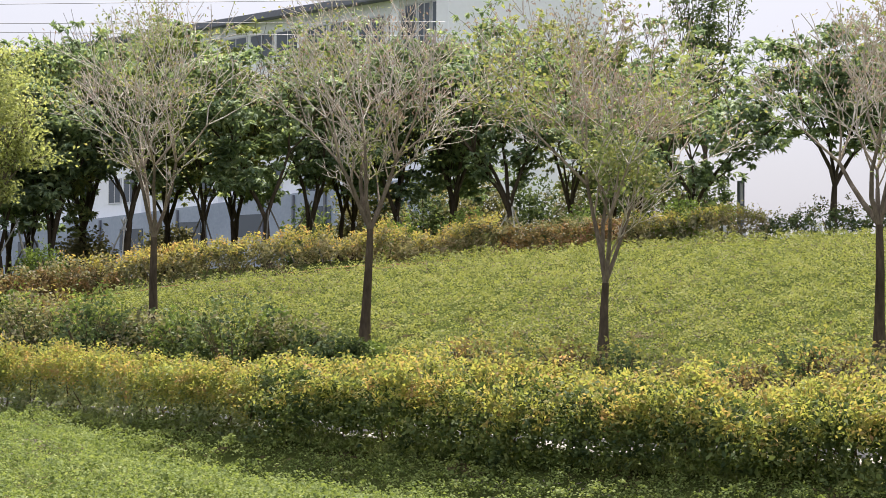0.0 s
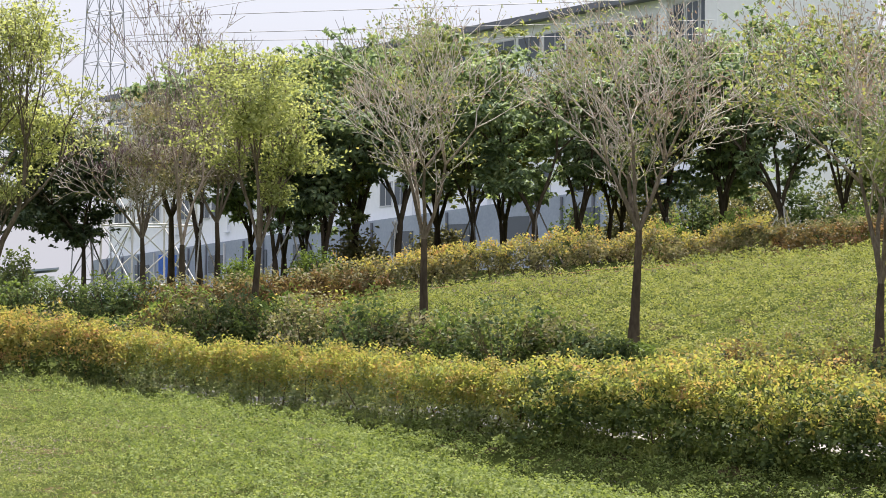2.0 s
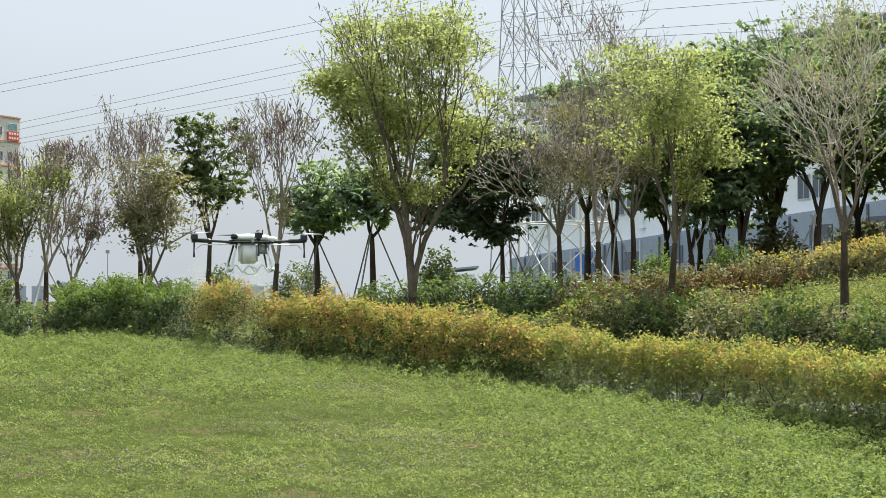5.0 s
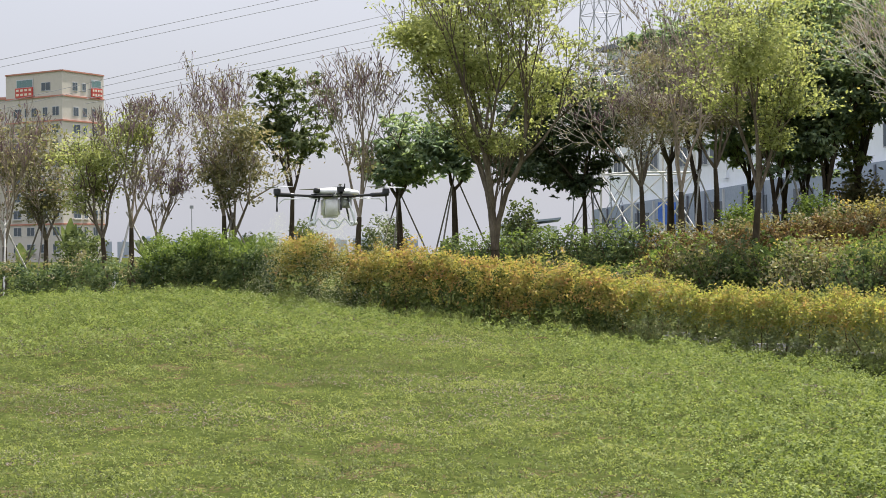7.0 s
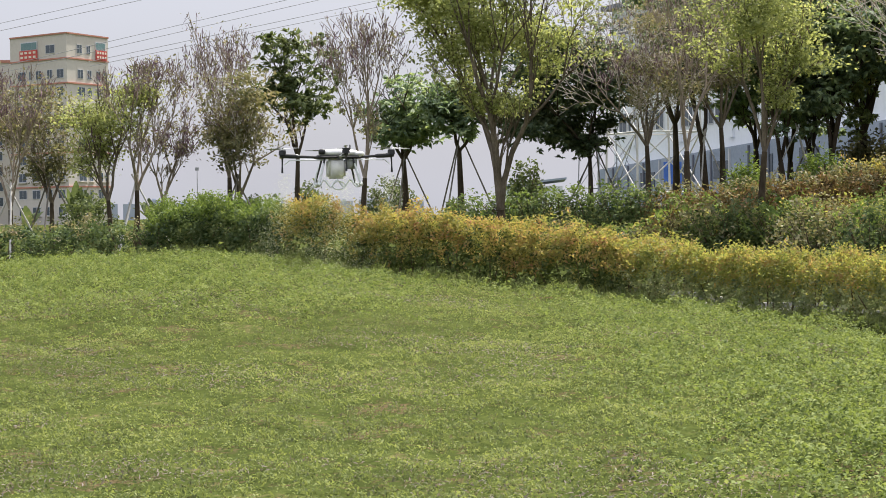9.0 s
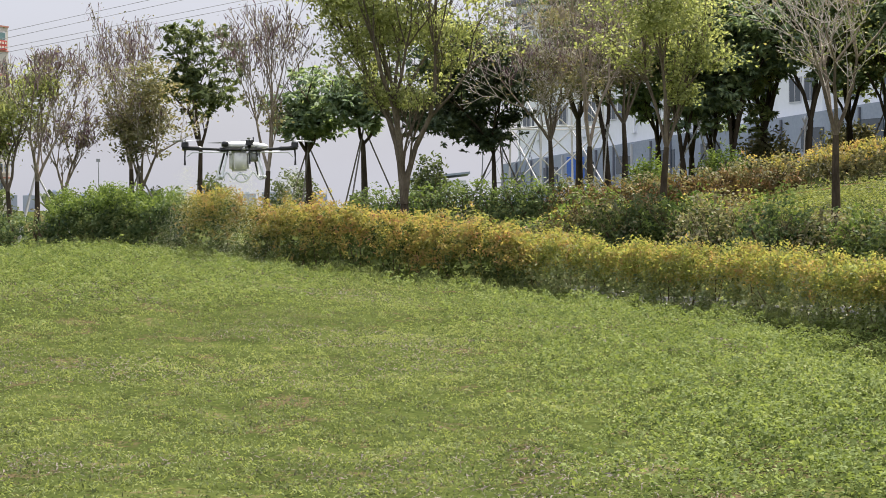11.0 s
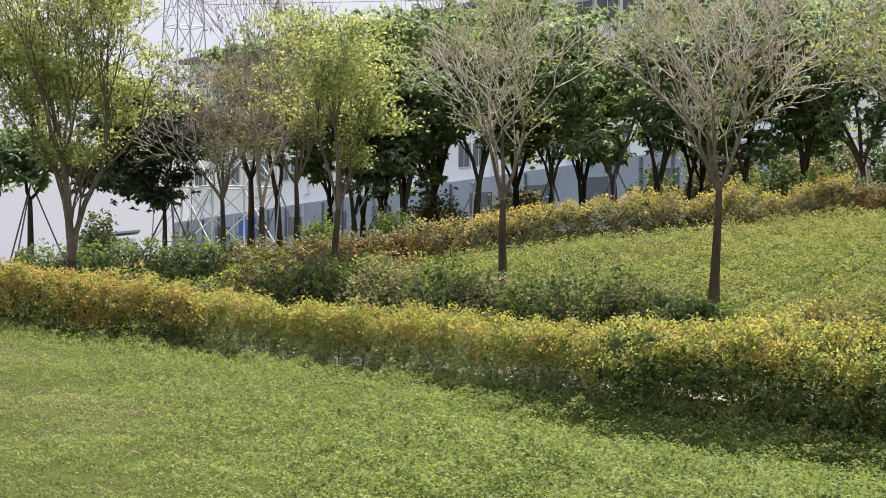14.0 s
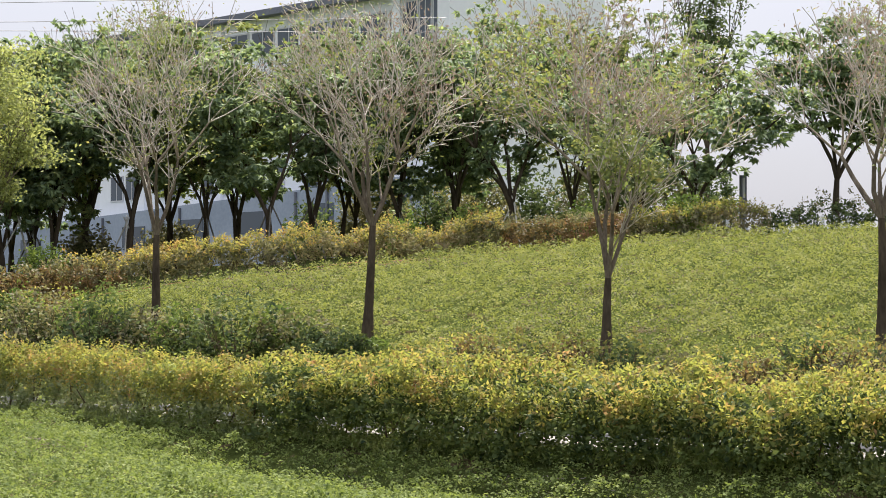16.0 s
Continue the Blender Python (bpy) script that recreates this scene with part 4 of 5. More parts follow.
# long white works building that runs away to the left
P, Q = spot(-5.35, 169.3, 0), spot(-24.0, 106.5, 0)
fm, fl = facade(P, Q, 30)
works = thing("works_building", (0, 0, 0), "long white industrial building with window strips and a dark roof edge", "building")
WTOP = 19.8
part("wall", box(bmesh.new(), (0, fl), (0, 13), (-2, WTOP), fm), M_WHITE, works)
roof = part("roof", box(bmesh.new(), (-0.8, fl - 0.65), (-0.8, 14), (WTOP, WTOP + 0.4), fm), M_ROOF, works, "dark projecting roof edge")
for k in range(int(fl // 5.2)):
    x0 = 1.2 + k * 5.2
    for z0, z1, w in ((17.3, 19.0, 2.3), (12.2, 14.4, 1.5), (8.6, 10.4, 1.5)):
        window(works, fm, x0, x0 + w, z0, z1, 1)
        window(works, fm, x0 + w + 0.3, x0 + 2 * w + 0.3, z0, z1, 1)
for k in range(9):
    c = fl * (k + 0.5) / 9
    part("pilaster", box(bmesh.new(), (c - 0.35, c + 0.35), (-0.28, -0.003), (7.4, WTOP), fm), M_WHITE, works)
part("end_block", box(bmesh.new(), (fl - 0.6, fl + 0.4), (-0.4, 13.4), (-2, 27), fm), M_WHITE, works, "taller white end wall")
# slate base, stepping up with the road
bm = bmesh.new()
vs = []
for x, zt in ((0.0, 5.4), (fl * 0.45, 7.1), (fl, 9.0)):
    vs.append([bm.verts.new(fm @ Vector((x, y, z))) for y, z in ((-1.6, -2), (-1.6, zt), (-0.003, zt), (-0.003, -2))])
for u, w in zip(vs, vs[1:]):
    for k in range(3):
        bm.faces.new((u[k], w[k], w[k + 1], u[k + 1]))
for e in (vs[0], vs[-1]):
    bm.faces.new(e)
plinth = part("plinth", bm, M_SLATE, works, "blue-grey clad base")
for k in range(12):
    x0 = fl * (k + 0.3) / 12
    zt = 5.4 + 3.6 * x0 / fl
    part("pane", box(bmesh.new(), (x0, x0 + 2.6), (-1.66, -1.603), (zt - 2.3, zt - 0.9), fm), M_GLASS, plinth)

for k in range(3):
    window(works, fm, fl - 3.6 + k * 1.15, fl - 2.55 + k * 1.15, 15.0, 19.4, 1)

for k in range(26):
    x0 = fl * k / 26
    zt = 5.4 + 3.6 * x0 / fl
    part("mullion", box(bmesh.new(), (x0, x0 + 0.16), (-1.74, -1.603), (-1.9, zt - 0.1), fm), M_FRAME if k % 4 == 0 else M_ROOF, plinth)

# cream apartment tower far to the left, with red bands
C = spot(11.36, 340, 0)
Lp, Rp = spot(13.02, 352, 0), spot(10.12, 350, 0)
tower = thing("apartment_tower", (0, 0, 0), "cream apartment tower with red bands and red signs near its top", "building")
ZT = 35.4
bm = bmesh.new()
back = Lp + (Rp - C)
ring = [bm.verts.new((p.x, p.y, z)) for z in (-3, ZT) for p in (Lp, C, Rp, back)]
for k in range(4):
    bm.faces.new((ring[k], ring[(k + 1) % 4], ring[4 + (k + 1) % 4], ring[4 + k]))
bm.faces.new(ring[4:])
part("wall", bm, M_CREAM, tower)
M_TEAL = rough_material("teal_window_glass", [(0.3, (0.10, 0.19, 0.20)), (0.7, (0.16, 0.27, 0.27))], 0.5, 4, 0.3, 0.0)


def sign_window(m, x0, x1):
    """A tall teal window whose lower half carries a red sign with pale bars."""
    win = part("window", box(bmesh.new(), (x0, x1), (-0.12, -0.003), (ZT - 4.35, ZT - 1.15), m), M_FRAME, tower)
    for k in range(3):
        w = (x1 - x0 - 0.3) / 3
        part("pane", box(bmesh.new(), (x0 + 0.15 + k * w, x0 + 0.08 + (k + 1) * w), (-0.15, -0.121), (ZT - 2.6, ZT - 1.3), m), M_TEAL, win, "teal window pane")
    sign = part("sign", box(bmesh.new(), (x0 - 0.05, x1 + 0.05), (-0.35, -0.124), (ZT - 4.45, ZT - 2.7), m), M_SIGN, tower, "red sign board with pale bars")
    for row in range(2):
        for k in range(4):
            w = (x1 - x0) / 4
            part("sign_bar", box(bmesh.new(), (x0 + (k + 0.2) * w, x0 + (k + 0.8) * w), (-0.39, -0.353), (ZT - 3.35 - row * 0.8, ZT - 2.95 - row * 0.8), m), M_SIGNBAR, sign)


# each face: window spans of the sign storey, of the storey below it, and of the storeys under that
FACES = ((Lp, C, (0.20, 0.50), ((0.64, 0.80),), ((0.14, 0.28), (0.34, 0.40), (0.46, 0.56), (0.66, 0.75), (0.83, 0.95)), ((0.12, 0.26), (0.36, 0.50), (0.60, 0.72), (0.82, 0.94))),
         (C, Rp, (0.68, 0.93), ((0.24, 0.36), (0.47, 0.56)), ((0.25, 0.38), (0.48, 0.58), (0.70, 0.80), (0.87, 0.96)), ((0.24, 0.42), (0.49, 0.58), (0.70, 0.82), (0.87, 0.96))))
for p, q, wide_sign, upper, second, rest in FACES:
    m, ln = facade(p, q, 10)
    for z in (ZT - 0.25, ZT - 4.75, ZT - 9.2, ZT - 15.5, ZT - 21.7, ZT - 27.9):
        part("band", box(bmesh.new(), (0, ln), (-0.20, -0.003), (z, z + 0.26), m), M_REDBAND, tower)
    sign_window(m, wide_sign[0] * ln, wide_sign[1] * ln)
    for u, w in upper:
        window(tower, m, u * ln, w * ln, ZT - 3.6, ZT - 2.0, 1)
    for u, w in second:
        window(tower, m, u * ln, w * ln, ZT - 8.2, ZT - 6.5, 1)
    for storey in range(8):
        z0 = ZT - 11.3 - storey * 3.1
        for u, w in rest:
            window(tower, m, u * ln, w * ln, z0, z0 + 1.65, 1)
            if storey % 2:
                part("ledge", box(bmesh.new(), (u * ln - 0.2, w * ln + 0.2), (-0.45, -0.003), (z0 - 0.18, z0 - 0.04), m), M_CREAM, tower)
# lower wing behind it
P3, Q3 = spot(15.5, 372, 0), spot(12.7, 368, 0)
wm, wlen = facade(P3, Q3, 10)
wing = thing("apartment_wing", (0, 0, 0), "cream apartment block behind the tower", "building")
part("wall", box(bmesh.new(), (0, wlen), (0, 14), (-3, 32.2), wm), M_CREAM, wing)
part("roof", box(bmesh.new(), (-0.3, wlen + 0.3), (-0.3, 14.3), (32.2, 32.7), wm), M_REDBAND, wing)
for fl_no in range(9):
    for k in range(6):
        x0 = wlen * (k + 0.25) / 6
        window(wing, wm, x0, x0 + 1.5, 28.0 - fl_no * 2.95, 29.8 - fl_no * 2.95, 1)

# low shed with a dark roof edge
sm, sl = facade(spot(-1.9, 96, 0), spot(-3.75, 96, 0), 8)
shed = thing("shed", (0, 0, 0), "low white shed with a dark sloping roof edge", "shed")
part("wall", box(bmesh.new(), (0, sl), (0, 8), (-1, 2.948), sm), M_WHITE, shed)
bm = bmesh.new()
v = [bm.verts.new(sm @ Vector(p)) for p in ((-0.2, -0.3, 2.95), (sl + 0.2, -0.3, 3.3), (sl + 0.2, 8.3, 3.3), (-0.2, 8.3, 2.95), (-0.2, -0.3, 3.05), (sl + 0.2, -0.3, 3.4), (sl + 0.2, 8.3, 3.4), (-0.2, 8.3, 3.05))]
for q in ((0, 3, 2, 1), (4, 5, 6, 7), (0, 1, 5, 4), (1, 2, 6, 5), (2, 3, 7, 6), (3, 0, 4, 7)):
    bm.faces.new([v[k] for k in q])
part("roof", bm, M_SLATE, shed)

# far town on the skyline, tinted with haze by its wall colour
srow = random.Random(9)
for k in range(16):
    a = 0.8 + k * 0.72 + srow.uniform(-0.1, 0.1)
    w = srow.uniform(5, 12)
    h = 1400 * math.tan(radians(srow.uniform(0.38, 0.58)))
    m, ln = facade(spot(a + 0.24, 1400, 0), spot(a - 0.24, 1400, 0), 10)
    far = thing("far_building", (0, 0, 0), "low building on the skyline, coloured blue-grey for distance haze", "building", "skyline")
    part("wall", box(bmesh.new(), (0, ln), (0, 20), (-5, h + 1.6), m), M_FAR_HAZE, far)
    part("roof", box(bmesh.new(), (ln * 0.3, ln * 0.55), (4, 12), (h + 1.6, h + 3.0), m), M_FAR_HAZE, far)


mast = thing("far_mast", spot(7.5, 300, 0), "thin grey mast standing on the skyline", "mast")
put("pole", tubes("pole", [[0, 0, -1, 0, 0, 6, 0.10, 0.08], [0, 0, 6, 0, 0, 9.6, 0.08, 0.06]], 6), M_STEEL, mast)
put("head", tubes("head", [[0, 0, 9.2, 0, 0, 9.7, 0.32, 0.32]], 8), M_STEEL, mast)

# ---------------------------------------------------------------- pylons and power lines
def lattice(name, label, a, r, z0, z1, w0, w1, bays, rad, turn, material, arms=()):
    """A square lattice mast with crossed bracing on its four sides."""
    base = spot(a, r, z0)
    ob = thing(name, base, label, "pylon")
    rot = Matrix.Rotation(turn, 3, "Z")

    def corner(k, z):
        w = w0 + (w1 - w0) * (z / (z1 - z0))
        sx, sy = ((-1, -1), (1, -1), (1, 1), (-1, 1))[k % 4]
        return rot @ Vector((sx * w, sy * w, z))

    tall = z1 - z0
    for k in range(4):
        put("leg", tubes("leg", [[*corner(k, 0), *corner(k, tall), rad, rad * 0.8]], 6), material, ob)
    zs = [tall * (1 - (1 - i / bays) ** 1.15) for i in range(bays + 1)]
    for k in range(4):
        for lo, hi in zip(zs, zs[1:]):
            segs = [[*corner(k, lo), *corner(k + 1, hi), rad * 0.6, rad * 0.6], [*corner(k + 1, lo), *corner(k, hi), rad * 0.6, rad * 0.6], [*corner(k, hi), *corner(k + 1, hi), rad * 0.55, rad * 0.55]]
            put("brace", tubes("brace", segs, 5), material, ob)
    for z, ln in arms:
        tip = rot @ Vector((-ln, 0, z - z0))
        segs = [[*corner(k, z - z0 + dz), *tip, rad * 0.6, rad * 0.5] for k in (0, 3) for dz in (0.0, 1.2)]
        put("cross_arm", tubes("cross_arm", segs, 5), material, ob)
    return ob


lattice("pylon", "tall grey steel lattice pylon behind the trees", -5.15, 150, -1, 46, 1.95, 0.35, 12, 0.055, 0.40, M_STEEL, ((34, 7.0), (40, 6.0)))
lattice("lattice_mast", "white-painted steel lattice frame in front of the works", -6.55, 88, -0.5, 10.0, 1.75, 1.55, 4, 0.06, 0.35, M_POLE_PALE)
hm2, hl2 = facade(spot(-6.85, 92, 0), spot(-7.4, 92, 0), 1)
board = thing("hoarding", (0, 0, 0), "blue hoarding panel at the works", "hoarding")
part("panel", box(bmesh.new(), (0, hl2), (0, 0.1), (2.9, 4.0), hm2), M_BLUE, board)
for k in range(3):
    x = hl2 * (k + 0.5) / 3
    put("post", tubes("post", [[*(hm2 @ Vector((x, 0.2, 0))), *(hm2 @ Vector((x, 0.2, 4.1))), 0.05, 0.05]], 6), M_STEEL, board)


def cable(a0, e0, a1, e1, r):
    """A cable through two bearings and heights of sight, run on past both."""
    def way(a, e):
        return spot(a, r, EYE[2] + r * math.tan(radians(e)))
    p, q = way(a0, e0), way(a1, e1)
    d = q - p
    segs = [[*(p - d * 0.9), *(p + d * 2.7), 0.017, 0.017]]
    return put("power_line", tubes("power_line", segs, 5), M_WIRE, None, "thin grey overhead power line", "power line", "", "power lines")


for (a0, e0, a1, e1) in ((13.38, 5.90, 5.55, 7.65), (13.38, 5.68, 5.55, 7.40), (10.04, 5.40, 1.2, 7.40), (10.04, 5.20, 1.2, 7.16), (6.2, 5.72, 1.2, 6.72), (6.2, 5.55, 1.2, 6.52)):
    cable(a0, e0, a1, e1, 118)
for (a0, e0, a1, e1) in ((-10.33, 8.38, -15.4, 8.58), (-10.33, 8.12, -15.4, 8.25), (-10.3, 8.95, -15.4, 9.2)):
    cable(a0, e0, a1, e1, 84)


# ---------------------------------------------------------------- things behind the upper hedge
base = at(-33.02, 46)
post = thing("path_lamp", base, "dark metal bollard lamp behind the upper hedge", "lamp")
zt = 4.73 - base.z
bm = bmesh.new()
box(bm, (-0.075, -0.045), (-0.05, 0.05), (-0.05, zt))
box(bm, (0.045, 0.075), (-0.05, 0.05), (-0.05, zt))
box(bm, (-0.045, 0.045), (-0.05, 0.05), (zt - 0.06, zt))
box(bm, (-0.045, 0.045), (-0.05, 0.05), (-0.05, zt * 0.62))
part("post", bm, M_ROOF, post)
bm = bmesh.new()
box(bm, (-0.043, 0.043), (-0.03, 0.03), (zt * 0.62 + 0.002, zt - 0.062))
part("lens", bm, M_FRAME, post)
# white low fence
for k in range(26):
    a = -31.6 - k * 0.19
    p = at(a, float(top(a)) + 1.6)
    if k == 0:
        fence = thing("low_fence", p, "low white slatted fence seen through the upper hedge", "fence")
        origin = p.copy()
    o = p - origin
    bm = bmesh.new()
    box(bm, (o.x - 0.045, o.x + 0.045), (o.y - 0.012, o.y + 0.012), (o.z - 0.1, o.z + 0.38))
    part("slat", bm, M_WHITE, fence)
# small gatehouse
gm, gl = facade(spot(-26.9, 62, 0), spot(-27.95, 62, 0), 2)
gate = thing("gatehouse", (0, 0, 0), "small white gatehouse with windows behind the trees", "gatehouse")
gz = 3.2
part("wall", box(bmesh.new(), (0, gl), (0, 1.4), (gz - 1.5, gz + 1.25), gm), M_WHITE, gate)
part("roof", box(bmesh.new(), (-0.2, gl + 0.2), (-0.25, 1.6), (gz + 1.25, gz + 1.40), gm), M_FRAME, gate)
for k in range(2):
    window(gate, gm, 0.08 + k * 0.55, 0.55 + k * 0.55, gz + 0.1, gz + 1.1, 1)


# ---------------------------------------------------------------- spraying drone
def plain(name, colour, rough, metal=0.0, spec=0.5):
    return rough_material(name, tint(colour, 0.88, 1.08), 6, 60, rough, 0.05, metal)


M_SHELL = plain("white_shell", (0.82, 0.82, 0.80), 0.35)
M_TANK = plain("milky_tank", (0.78, 0.78, 0.74), 0.45)
M_CARBON = plain("black_carbon", (0.018, 0.018, 0.02), 0.35)
M_GREYBOX = plain("grey_box", (0.34, 0.35, 0.36), 0.5)
M_TUBE = plain("clear_wrapped_tube", (0.74, 0.77, 0.77), 0.3)
M_ARMGREY = plain("pale_arm_tube", (0.66, 0.66, 0.66), 0.4)


def lump(name, size, place, material, parent, label="", power=2.6, seg=24):
    """A rounded box or pebble."""
    bm = bmesh.new()
    bmesh.ops.create_uvsphere(bm, u_segments=seg, v_segments=seg // 2, radius=1)
    for v in bm.verts:
        c = v.co
        k = (abs(c.x) ** power + abs(c.y) ** power + abs(c.z) ** power) ** (-1 / power)
        v.co = Vector((c.x * k * size[0] / 2 + place[0], c.y * k * size[1] / 2 + place[1], c.z * k * size[2] / 2 + place[2]))
    for f in bm.faces:
        f.smooth = True
    return part(name, bm, material, parent, label)


def rod(name, pts, rad, material, parent, label="", sides=10):
    pts = [Vector(p) for p in pts]
    rr = rad if isinstance(rad, (list, tuple)) else [rad] * len(pts)
    segs = [[*u, *w, r0, r1] for u, w, r0, r1 in zip(pts, pts[1:], rr, rr[1:])]
    return put(name, tubes(name, segs, sides), material, parent, label)


def disc(name, centre, rad, tall, material, parent, label=""):
    bm = bmesh.new()
    bmesh.ops.create_cone(bm, cap_ends=True, segments=20, radius1=rad, radius2=rad * 0.92, depth=tall, matrix=Matrix.Translation(centre))
    return part(name, bm, material, parent, label)


def block(name, x, y, z, bevel, material, parent, label=""):
    bm = box(bmesh.new(), x, y, z)
    bmesh.ops.bevel(bm, geom=bm.edges[:], offset=bevel, segments=3, affect="EDGES")
    for f in bm.faces:
        f.smooth = True
    return part(name, bm, material, parent, label)


drone = thing("spraying_drone", Matrix.Translation(spot(3.2, 30.5, 2.58)) @ Matrix.Rotation(radians(3.2 + 9), 4, "Z") @ Matrix.Scale(1.13, 4), "white and black four-armed crop-spraying drone hovering over the hedge", "drone")
lump("fairing", (0.60, 0.36, 0.12), (0.02, 0, 0.045), M_SHELL, drone, "glossy white top cover", 2.3)
lump("nose", (0.26, 0.26, 0.09), (0.27, 0, 0.03), M_SHELL, drone, "white cover end", 2.4)
disc("filler_cap", (0.05, 0, 0.108), 0.05, 0.025, M_GREYBOX, drone, "dark grey filler cap")
block("frame_plate", (-0.32, 0.30), (-0.19, 0.19), (-0.035, -0.008), 0.008, M_CARBON, drone, "black carbon frame plate")
block("tank", (-0.15, 0.10), (-0.17, 0.14), (-0.33, -0.036), 0.035, M_TANK, drone, "milky white liquid tank")
block("control_box", (0.115, 0.27), (-0.14, 0.10), (-0.19, -0.036), 0.02, M_GREYBOX, drone, "grey control box")
rod("antenna", [(0.17, -0.12, 0.06), (0.17, -0.12, 0.16)], 0.009, M_CARBON, drone)
lump("camera_unit", (0.10, 0.09, 0.08), (-0.24, -0.12, 0.06), M_CARBON, drone, "black camera unit on the cover", 3)
for k in range(4):
    th = k * math.pi / 2
    c, s = math.cos(th), math.sin(th)
    at_ = lambda d, h, o=0.0: (c * d - s * o, s * d + c * o, h)
    arm = rod("arm", [at_(0.20, -0.02), at_(0.58, 0.0)], 0.02, M_CARBON if k % 2 == 0 else M_ARMGREY, drone, "folding arm tube")
    rod("arm_sleeve", [at_(0.56, 0.0), at_(0.60, 0.0), at_(0.80, 0.008), at_(0.84, 0.008)], [0.022, 0.034, 0.034, 0.022], M_CARBON, arm, "thick black arm end")
    rod("arm_joint", [at_(0.20, -0.02), at_(0.30, -0.015)], 0.032, M_CARBON, arm, "black folding joint")
    motor = disc("motor", at_(0.80, 0.055), 0.055, 0.07, M_CARBON, arm, "black motor housing")
    disc("motor_cap", at_(0.80, 0.098), 0.026, 0.016, M_SHELL, motor)
    for side in (-1, 1):
        th2 = th + 0.55 + k * 0.8
        d2 = Vector((math.cos(th2), math.sin(th2), 0)) * side
        n2 = Vector((-d2.y, d2.x, 0))
        o = Vector(at_(0.80, 0.11))
        bm = bmesh.new()
        rows = []
        for u, w, tw in ((0.02, 0.012, 0.3), (0.09, 0.030, 0.28), (0.22, 0.026, 0.2), (0.36, 0.012, 0.1)):
            rows.append([bm.verts.new(o + d2 * u + n2 * w * e + Vector((0, 0, w * tw * e + dz))) for e, dz in ((-1, 0), (1, 0), (1, 0.004), (-1, 0.004))])
        for p, q in zip(rows, rows[1:]):
            for e in range(4):
                bm.faces.new((p[e], p[(e + 1) % 4], q[(e + 1) % 4], q[e]))
        bm.faces.new(rows[0]), bm.faces.new(rows[-1])
        part("propeller_blade", bm, M_GREYBOX, motor, "thin grey propeller blade")
    rod("nozzle", [at_(0.80, -0.02), at_(0.805, -0.14), at_(0.805, -0.24)], [0.014, 0.010, 0.017], M_CARBON, arm, "black spray nozzle on a drop tube", 8)
for sx in (-1, 1):
    for sy in (-1, 1):
        rod("leg", [(sx * 0.20, sy * 0.14, -0.02), (sx * 0.30, sy * 0.22, -0.40)], 0.015, M_CARBON, drone, "black landing leg")
        rod("leg_wrap", [(sx * 0.225, sy * 0.16, -0.11), (sx * 0.27, sy * 0.20, -0.27), (sx * 0.31, sy * 0.225, -0.42)], [0.014, 0.020, 0.019], M_TUBE, drone, "clear plastic wrap on the leg")
    wave = [(sx * (0.31 - 0.025 * math.cos(k * 1.9)), -0.26 + k * 0.0433, -0.42 + 0.018 * math.sin(k * 1.5)) for k in range(13)]
    rod("skid", wave, 0.019, M_TUBE, drone, "wrapped landing skid")
hose = [(-0.28 + k * 0.035, -0.22, -0.40 + 0.055 * math.sin(k * 1.15)) for k in range(17)]
rod("hose", hose, 0.013, M_TUBE, drone, "clear wavy hose under the tank")
loop = [(-0.02 + 0.09 * math.cos(k * 0.5), -0.23, -0.43 + 0.06 * math.sin(k * 0.5)) for k in range(14)]
rod("hose_loop", loop, 0.012, M_TUBE, drone, "clear looped hose")
for sx in (-1, 1):
    rod("spray_pipe", [(sx * 0.15, -0.16, -0.06), (sx * 0.45, -0.09, -0.055), (sx * 0.70, -0.02, -0.06), (sx * 0.775, 0, -0.12)], 0.008, M_TUBE, drone, "thin white spray pipe", 7)


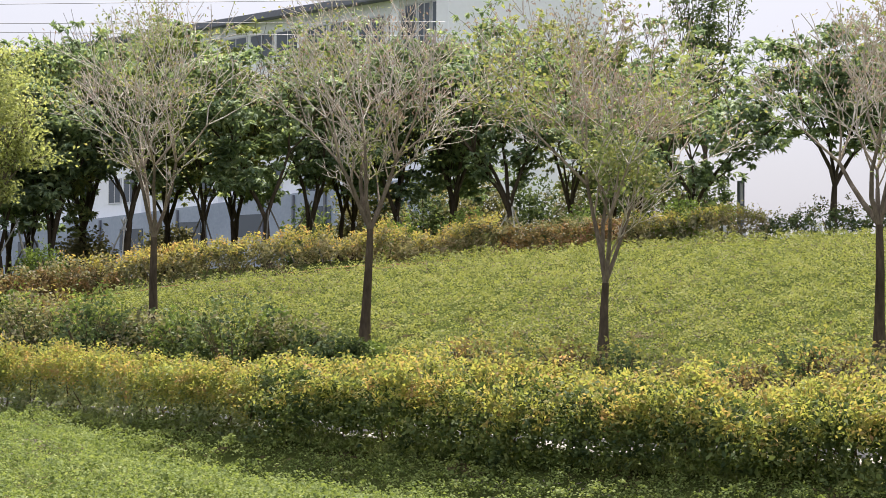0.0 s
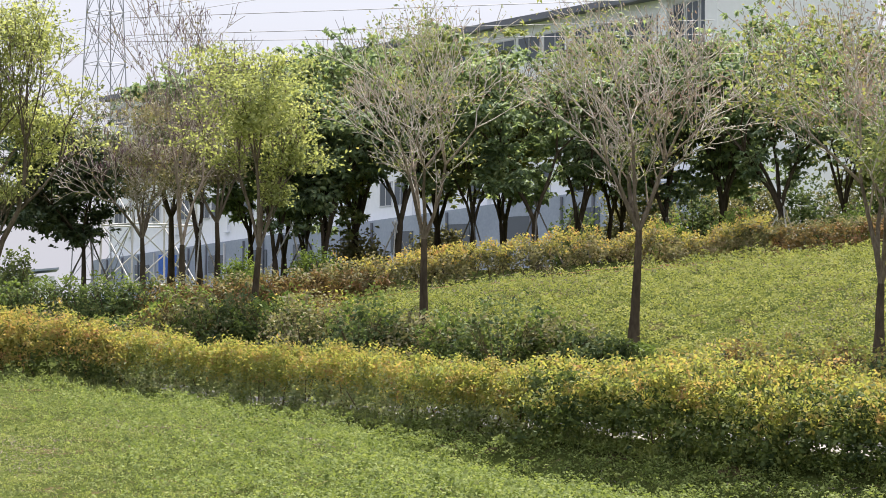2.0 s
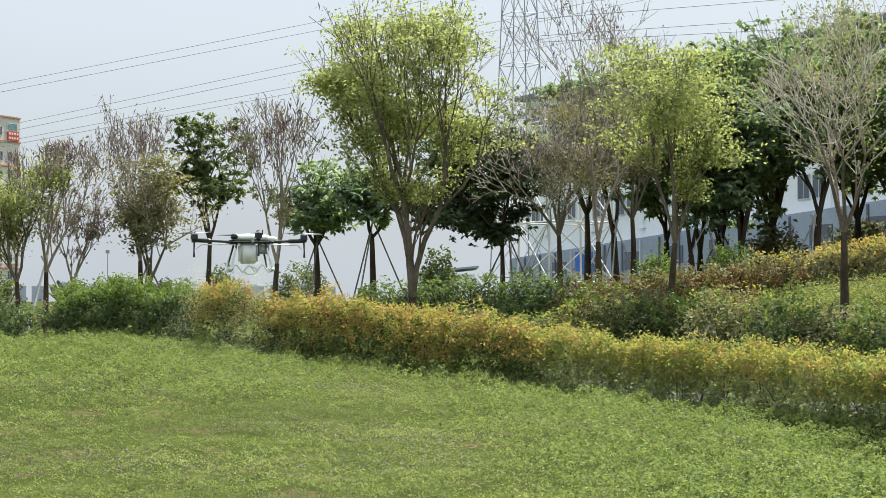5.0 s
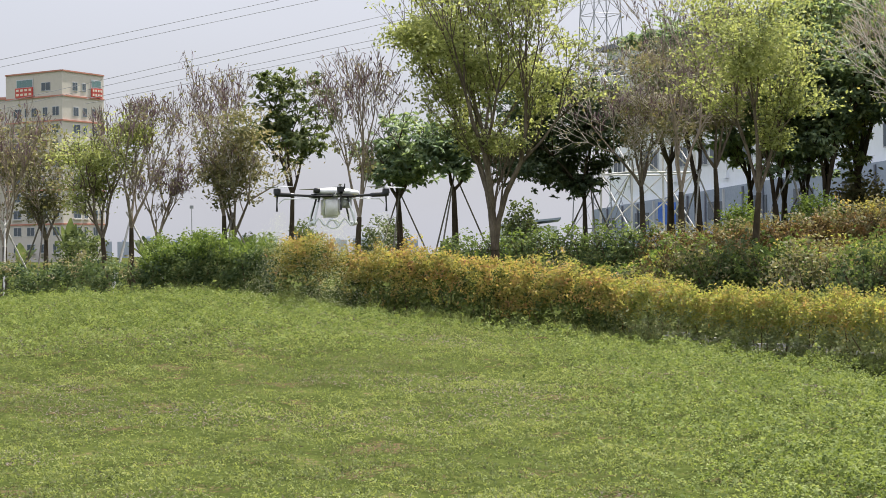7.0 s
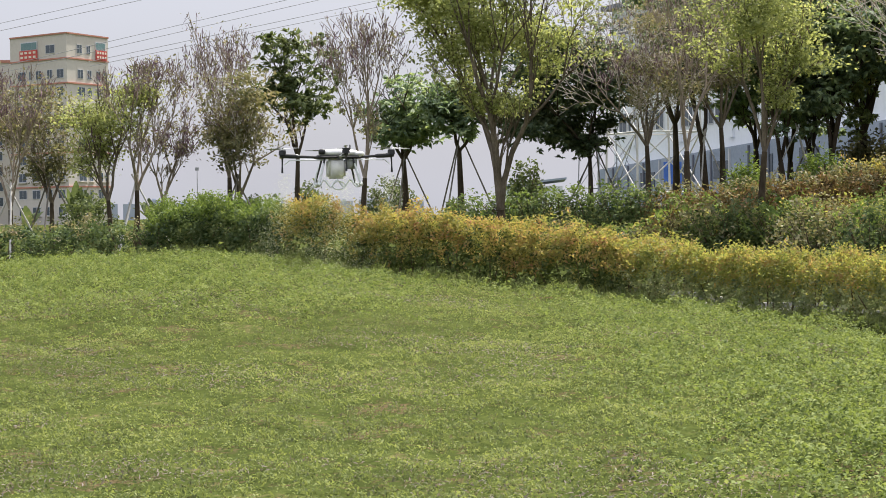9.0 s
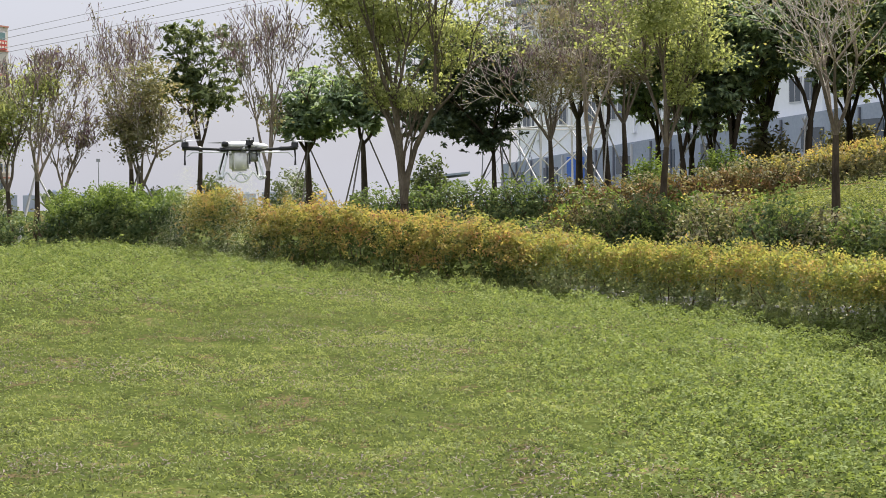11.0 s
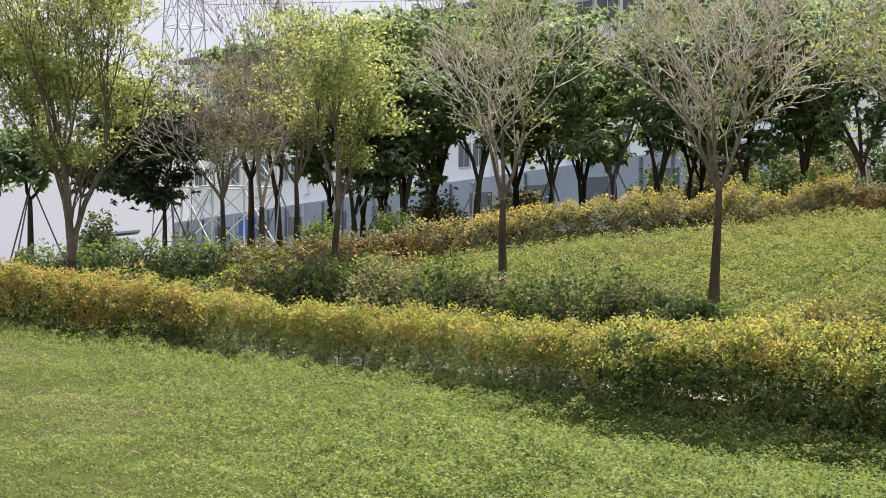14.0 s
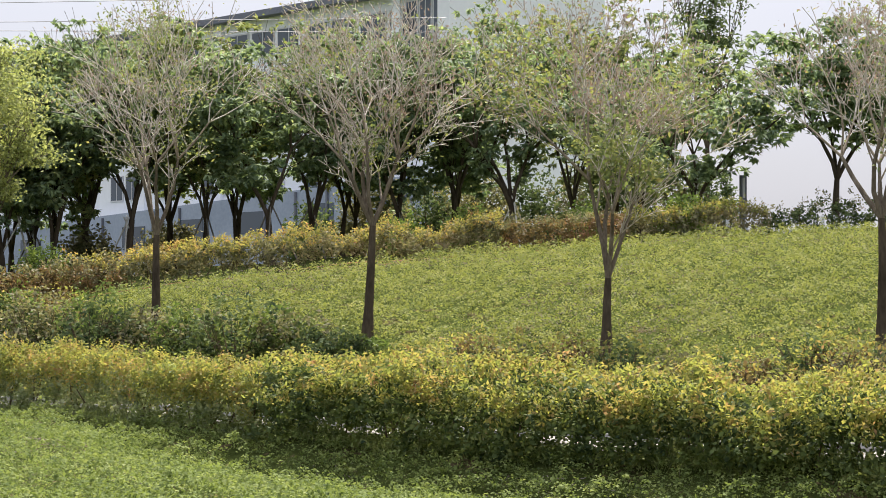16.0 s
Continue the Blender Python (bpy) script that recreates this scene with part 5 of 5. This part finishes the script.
# ---------------------------------------------------------------- broad-leaved plants by the left trees
def banana(a, r, tall, n, seed):
    base = at(a, r)
    ob = thing("banana_plant", base, "young banana plant with torn upright leaves", "plant", "banana plants")
    rd = random.Random(seed)
    put("stem", tubes("stem", [[0, 0, -0.05, 0.02, 0, tall * 0.45, 0.06, 0.035]], 8), L_FRESH, ob)
    for k in range(n):
        th, lean = rd.uniform(0, 6.28), rd.uniform(0.25, 0.9)
        d = Vector((math.cos(th) * lean, math.sin(th) * lean, 1)).normalized()
        side = d.cross(Vector((0, 0, 1))).normalized()
        bm = bmesh.new()
        rows = []
        ln = tall * rd.uniform(0.5, 0.75)
        p = Vector((0, 0, tall * 0.4))
        for i in range(6):
            w = 0.13 * math.sin(math.pi * min(0.98, (i + 0.35) / 5.6))
            rows.append([bm.verts.new(p + side * w * e + Vector((0, 0, abs(e) * w * 0.35))) for e in (-1, 0, 1)])
            d = (d + Vector((0, 0, -0.10 * lean * i * 0.6))).normalized()
            p = p + d * ln / 5
        for u, w in zip(rows, rows[1:]):
            bm.faces.new((u[0], u[1], w[1], w[0])), bm.faces.new((u[1], u[2], w[2], w[1]))
        part("leaf", bm, L_FRESH, ob)
    return ob


for k, (a, r, tall) in enumerate(((7.2, 43, 1.35), (6.0, 44, 1.3), (11.2, 45, 1.9), (10.7, 46, 1.6), (8.9, 44, 1.2), (12.6, 44, 1.3))):
    banana(a, r, tall * 0.72, 7, 40 + k)


# fine spray drifting down from the nozzles
def spray(place, drop, wide, count, seed):
    rg = np.random.default_rng(seed)
    u = rg.uniform(size=count) ** 0.8
    c = np.array(place) + np.stack([rg.normal(size=count) * (0.05 + wide * u) - 0.35 * u ** 2, rg.normal(size=count) * (0.05 + wide * u) - 0.5 * u, -drop * u], -1)
    return c


dm = drone.matrix_basis
drops = np.concatenate([spray(dm @ Vector((x, y, -0.25)), 1.6, 0.24, 6000, 60 + k) for k, (x, y) in enumerate(((0.775, 0), (-0.775, 0), (0, 0.775), (0, -0.775)))])
q = rng.normal(size=(len(drops), 4, 3)) * 0.0024
M_MIST = leaf_material("water_droplet", [(0.792, 0.836, 0.383), (0.836, 0.869, 0.406)], 0.5, 0.4)
tet = np.array([[0, 1, 2], [0, 2, 3], [0, 3, 1], [1, 3, 2]])
mist = raw_mesh("spray_mist", (drops[:, None] + q).reshape(-1, 3), (tet[None] + np.arange(len(drops))[:, None, None] * 4).reshape(-1, 3))
put("spray_mist", mist, M_MIST, None, "fine white water droplets falling from the drone's nozzles", "spray", "stuff")
